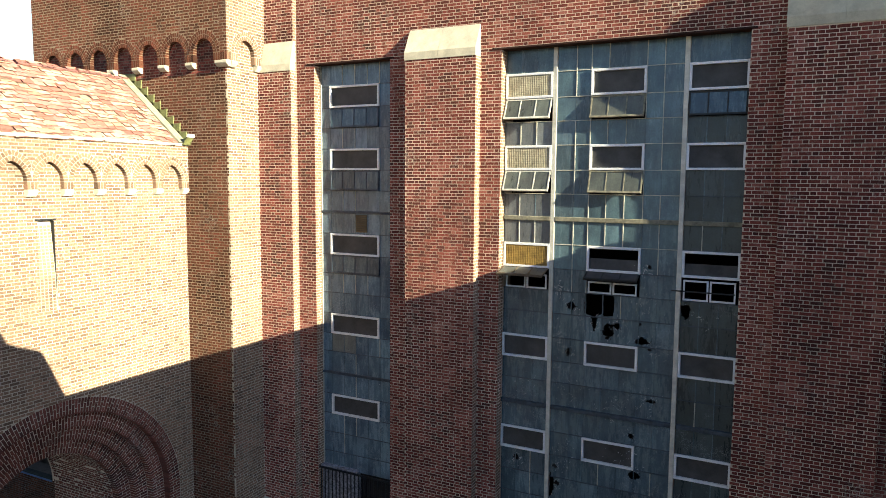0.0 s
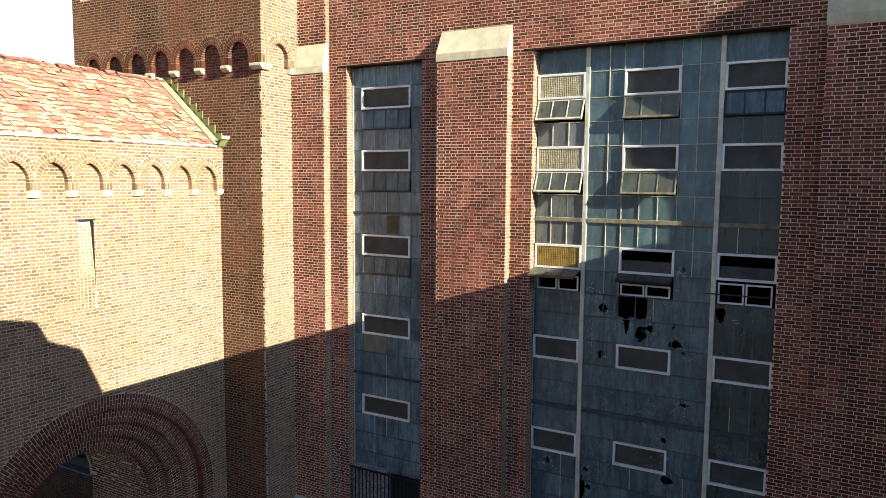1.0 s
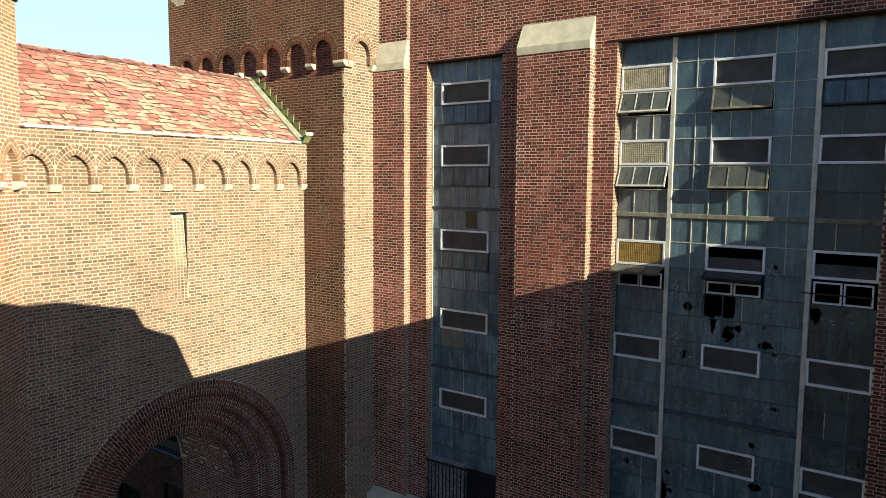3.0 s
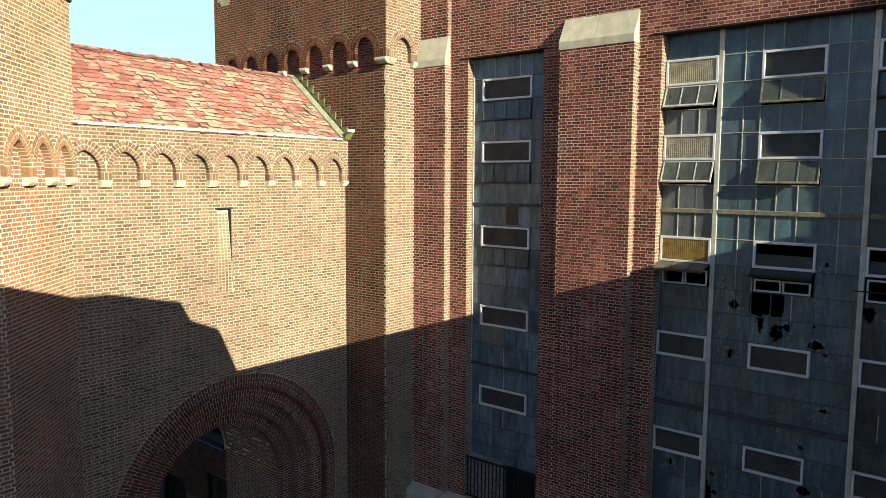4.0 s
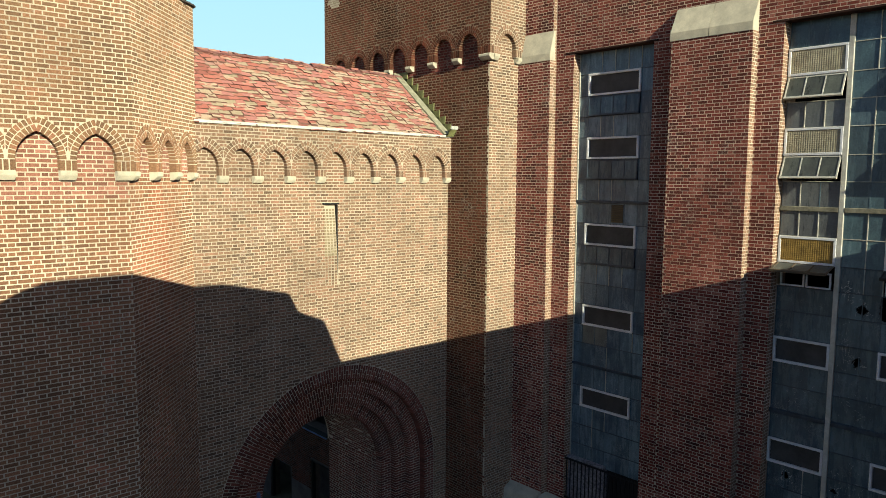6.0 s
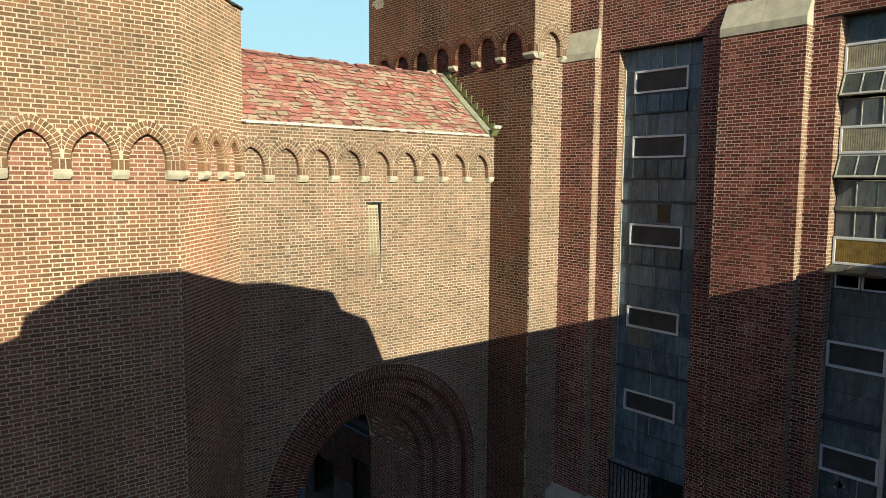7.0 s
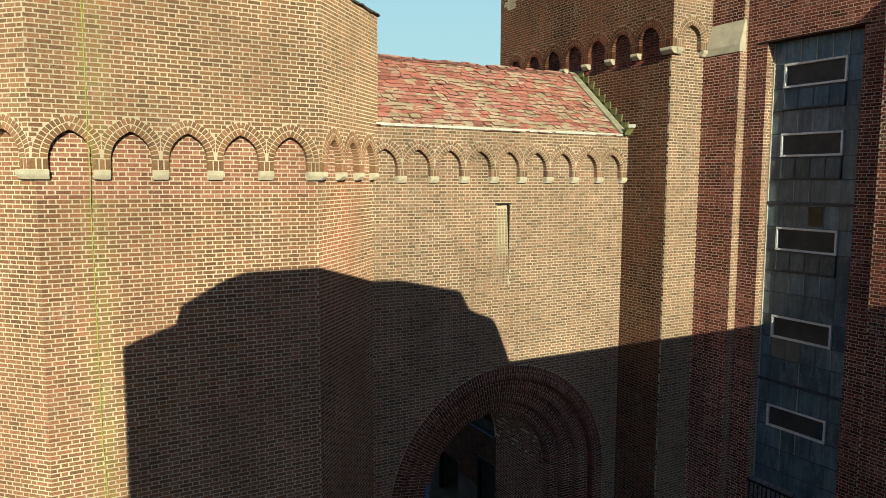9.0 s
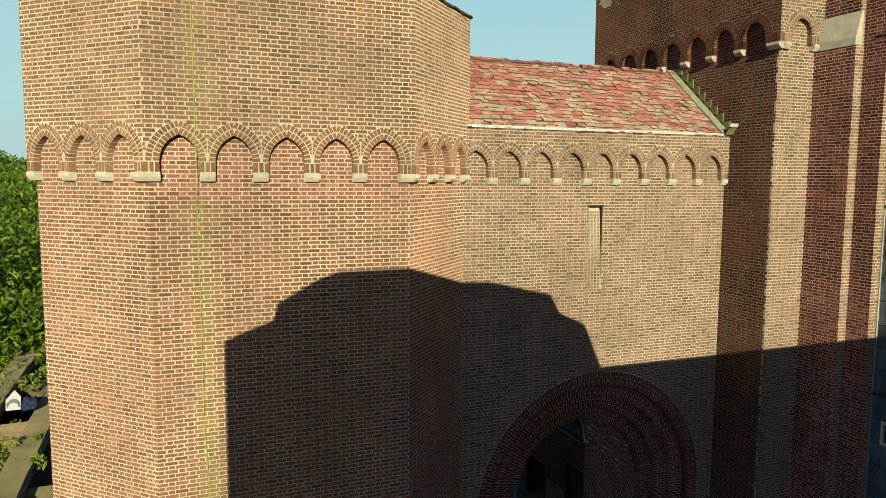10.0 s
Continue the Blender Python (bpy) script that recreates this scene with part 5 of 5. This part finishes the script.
for y0, y1, x1 in ((-4.27, -3.56, -16.0), (-6.25, -5.42, -19.0)):
    bm = boxes((-62.0, x1, y0, y1, E - 8.35, E - 8.0), bevel=0.03)
    bmesh.ops.subdivide_edges(bm, edges=[e for e in bm.edges if e.calc_length() > 10], cuts=60)
    for v in bm.verts:
        v.co.z += 0.05 * noise.noise(v.co * 0.9)
        v.co.y += 0.05 * noise.noise(v.co * 0.7 + Vector((5, 0, 0)))
    part("beam", bm, CONCRETE, ruin, "broad weathered concrete wall top")
    # panels and pit floor are near-black: the shade is put into their colour
    part("wall_panel", boxes((-62.0, x1, y0 + 0.12, y1 - 0.12, 0, E - 8.36)), VOID_BLACK, ruin, "wall under the beam, coloured as deep shade")
for x, y0, y1 in ((-46, -5.42, -4.27), (-37, -5.42, -4.27), (-30.6, -5.42, -4.27), (-25.9, -5.42, -4.27), (-21.4, -5.42, -4.27), (-20.2, -3.56, -2.3), (-24.0, -3.56, -2.3)):
    part("cross_beam", boxes((x - 0.28, x + 0.28, y0, y1, E - 8.75, E - 8.35), bevel=0.04), CONCRETE, ruin)
# Tan stands for sunlit concrete; the light is in the colour.
LIT_TAN = plain_material("sunlit tan masonry", (0.30, 0.22, 0.12), 0.95, 0.1, 0.4, 1.6, 30, bump=0.01)
for x, y0, y1, z in ((-25.6, -5.40, -4.28, E - 8.30), (-21.2, -5.40, -4.28, E - 8.30), (-18.4, -3.55, -2.4, E - 8.6)):
    bm = boxes((x - 0.5, x + 0.5, y0, y1, 0, z), bevel=0.05)
    for v in bm.verts:
        v.co += Vector((noise.noise(v.co * 2), noise.noise(v.co * 2 + Vector((4, 0, 0))), noise.noise(v.co * 2 + Vector((8, 0, 0))))) * 0.08
    part("cross_wall", bm, LIT_TAN, ruin, "crumbling cross wall in a sunlit tan")
part("pit_floor", boxes((-62, -16, -6.1, -2.3, 0.01, 0.06)), VOID_BLACK, ruin, "littered floor, coloured as deep shade")
for k in range(9):
    x = -18.0 - 1.15 * k
    part("bent_rod", boxes((x - 1.6, x + 1.6, -3.56 + 0.02 * (k % 3), -3.53 + 0.02 * (k % 3), E - 8.05 - 0.06 * (k % 4), E - 8.02 - 0.06 * (k % 4)), bevel=0.006), BLACK_METAL, ruin, "rusty bent rod")
board = thing("board", "white sheet with a grey printed curve, leaning", "board", at=(-25.9, -4.80, E - 7.84))
part("sheet", prism([(-0.22, 0), (0.20, 0), (0.23, 0.42), (0.06, 0.66), (-0.21, 0.36)], -0.015, 0.015, "x"), SIGN_WHITE, board)
part("print_bar", prism([(-0.17, 0.08), (-0.10, 0.22), (0.02, 0.26), (0.12, 0.20), (0.15, 0.08), (0.20, 0.08), (0.20, 0.26), (0.08, 0.38), (-0.08, 0.36), (-0.20, 0.22)], 0.016, 0.022, "x"), SIGN_GREY, board, "grey printed curve")
bundle = bmesh.new()
bmesh.ops.create_icosphere(bundle, subdivisions=3, radius=0.32)
for v in bundle.verts:
    v.co = Vector((v.co.x * 0.8, v.co.y * 0.95, v.co.z * 1.0)) * (1 + 0.55 * noise.noise(v.co * 4.3) + 0.25 * noise.noise(v.co * 11.0))
tarp = part("bundle", bundle, DARK_BLUE, None)
tarp.location = (-26.0, -4.40, E - 7.70)
tarp.scale = (0.8, 0.72, 0.66)
tagged(tarp, "crumpled dark blue cloth bundle", "cloth")


def leaf_cloud(centres, count, size, spread, seed):
    r = np.random.RandomState(seed)
    c = np.asarray(centres)
    pick = c[r.randint(0, len(c), count)]
    d = r.normal(size=(count, 3))
    d /= np.linalg.norm(d, axis=1, keepdims=True)
    p = pick[:, :3] + d * pick[:, 3:4] * (r.uniform(0.35, 1.0, (count, 1)) ** 0.5) * spread
    a, b = r.normal(size=(count, 3)), r.normal(size=(count, 3))
    a = a / np.linalg.norm(a, axis=1, keepdims=True) * size * r.uniform(0.6, 1.2, (count, 1))
    b = b / np.linalg.norm(b, axis=1, keepdims=True) * size * 0.6
    verts = np.stack([p - a, p + b * 0.7, p + a, p - b * 0.7], 1).reshape(-1, 3)
    return verts, np.arange(count * 4).reshape(-1, 4)


def tree(x, y, height, width, seed, leaves=5000):
    r = random.Random(seed)
    t = thing("tree", "tall leafy green broad-leaved tree", "tree", "trees beyond the ruin", at=(x, y, 0))
    bm = bmesh.new()
    tips, branches = [], []

    def limb(a, b, ra, rb, bm=bm):
        d = (b - a).normalized()
        s = d.orthogonal().normalized()
        q = d.cross(s)
        rings = [[bm.verts.new(c + (s * math.cos(i * math.pi / 3) + q * math.sin(i * math.pi / 3)) * rad) for i in range(6)] for c, rad in ((a, ra), (b, rb))]
        for i in range(6):
            bm.faces.new((rings[0][i], rings[0][(i + 1) % 6], rings[1][(i + 1) % 6], rings[1][i]))

    top = Vector((r.uniform(-0.4, 0.4), r.uniform(-0.4, 0.4), height * 0.8))
    fork = Vector((0, 0, height * 0.3))
    limb(Vector((0, 0, 0)), fork, 0.28, 0.2)
    limb(fork, top, 0.2, 0.05)
    for k in range(22):
        z = r.uniform(0.16, 0.95)
        base = fork.lerp(top, max(0, (z - 0.3) / 0.6) * 0.9) if z > 0.3 else fork * (z / 0.3)
        ang = r.uniform(0, 6.3)
        reach = width * 0.5 * (1 - 0.55 * abs(z - 0.5) / 0.5) * r.uniform(0.6, 1.0)
        tip = Vector((math.cos(ang) * reach, math.sin(ang) * reach, height * z + r.uniform(0, 1.0)))
        branch = bmesh.new()
        limb(base, tip, 0.09, 0.02, branch)
        branches.append(branch)
        tips += [(*tip, r.uniform(0.7, 1.3)), (*base.lerp(tip, 0.6), r.uniform(0.7, 1.2))]
    tips += [(top.x, top.y, height * 0.93, 1.1)]
    trunk = part("trunk", bm, BARK, t)
    for branch in branches:
        part("limb", branch, BARK, trunk)
    v, f = leaf_cloud(tips, leaves, 0.13 + 0.0016 * abs(x), 1.1, seed)
    part("crown", quads_mesh("crown", v, f, LEAF), LEAF, t, "loose crown of small green leaves", "stuff")
    return t


for i, (x, y, h, w) in enumerate(((-34, -8.6, 7.6, 6), (-38, -6.9, 9.2, 7), (-44, -10.0, 11.0, 8), (-48, -6.5, 11.2, 8), (-55, -11.5, 12.4, 9), (-60, -7, 12.6, 10), (-69, -10.5, 13.2, 11),
                                  (-78, -15, 13.2, 11), (-80, -9, 13.2, 11), (-31.5, -9.0, 6.0, 5), (-41, -4.6, 8.0, 6), (-43, -7.2, 9.6, 7), (-51, -8.6, 11.4, 8), (-63, -9.6, 12.4, 9), (-88, -14.5, 13.9, 12), (-92, -11.5, 13.9, 12), (-36, -6.0, 7.4, 6))):
    tree(x, y, h, w, 100 + i, 8000)
bush = thing("shrub", "yellow green weeds grown over the beams", "shrub", at=(0, 0, 0))
v, f = leaf_cloud([(-29.2, -5.9, E - 7.9, 0.45), (-31, -6.4, E - 7.7, 0.7), (-24.5, -5.9, E - 8.0, 0.35), (-27.0, -5.7, E - 7.9, 0.35), (-19.5, -5.3, E - 8.2, 0.4), (-29.6, -5.0, E - 7.95, 0.35), (-30.4, -4.6, E - 7.9, 0.35), (-34, -6.6, E - 7.6, 0.8), (-36, -5.2, E - 8, 0.7), (-22.2, -4.55, E - 8.1, 0.3), (-22.9, -4.4, E - 8.0, 0.3), (-26.3, -4.85, E - 8.6, 0.3), (-23.2, -3.75, E - 7.97, 0.1), (-21.5, -3.5, E - 8.1, 0.25)], 2100, 0.08, 1.0, 3)
part("foliage", quads_mesh("foliage", v, f, WEED), WEED, bush, "", "stuff")

# ---- bricks set one by one ----
shared = {}
for root, face, (u0, u1, v0, v1), n, mat in loose:
    short = u1 - u0 < 0.15
    if (short, mat.name) not in shared:
        gap = FINE_JOINT if mat is RED else JOINT
        w, h = (SHORT if short else LONG) - gap, COURSE - gap
        flat = Face((0, 0), (0, -1))
        vs, fs = brick_corners(flat, [[-w / 2, -h / 2, w / 2, -h / 2, w / 2, h / 2, -w / 2, h / 2]], -0.004, 0.004)
        shared[short, mat.name] = quads_mesh("brick", vs, fs, mat)
    b = part("brick", shared[short, mat.name], mat, root)
    x, y, z = face.put((u0 + u1) / 2, (v0 + v1) / 2, n - 0.004 + rng.uniform(-0.0006, 0.0008))
    b.matrix_basis = Matrix.Translation((x, y, z)) @ pose(0, 0, 0, 0, 0, math.degrees(math.atan2(face.along[1], face.along[0])))
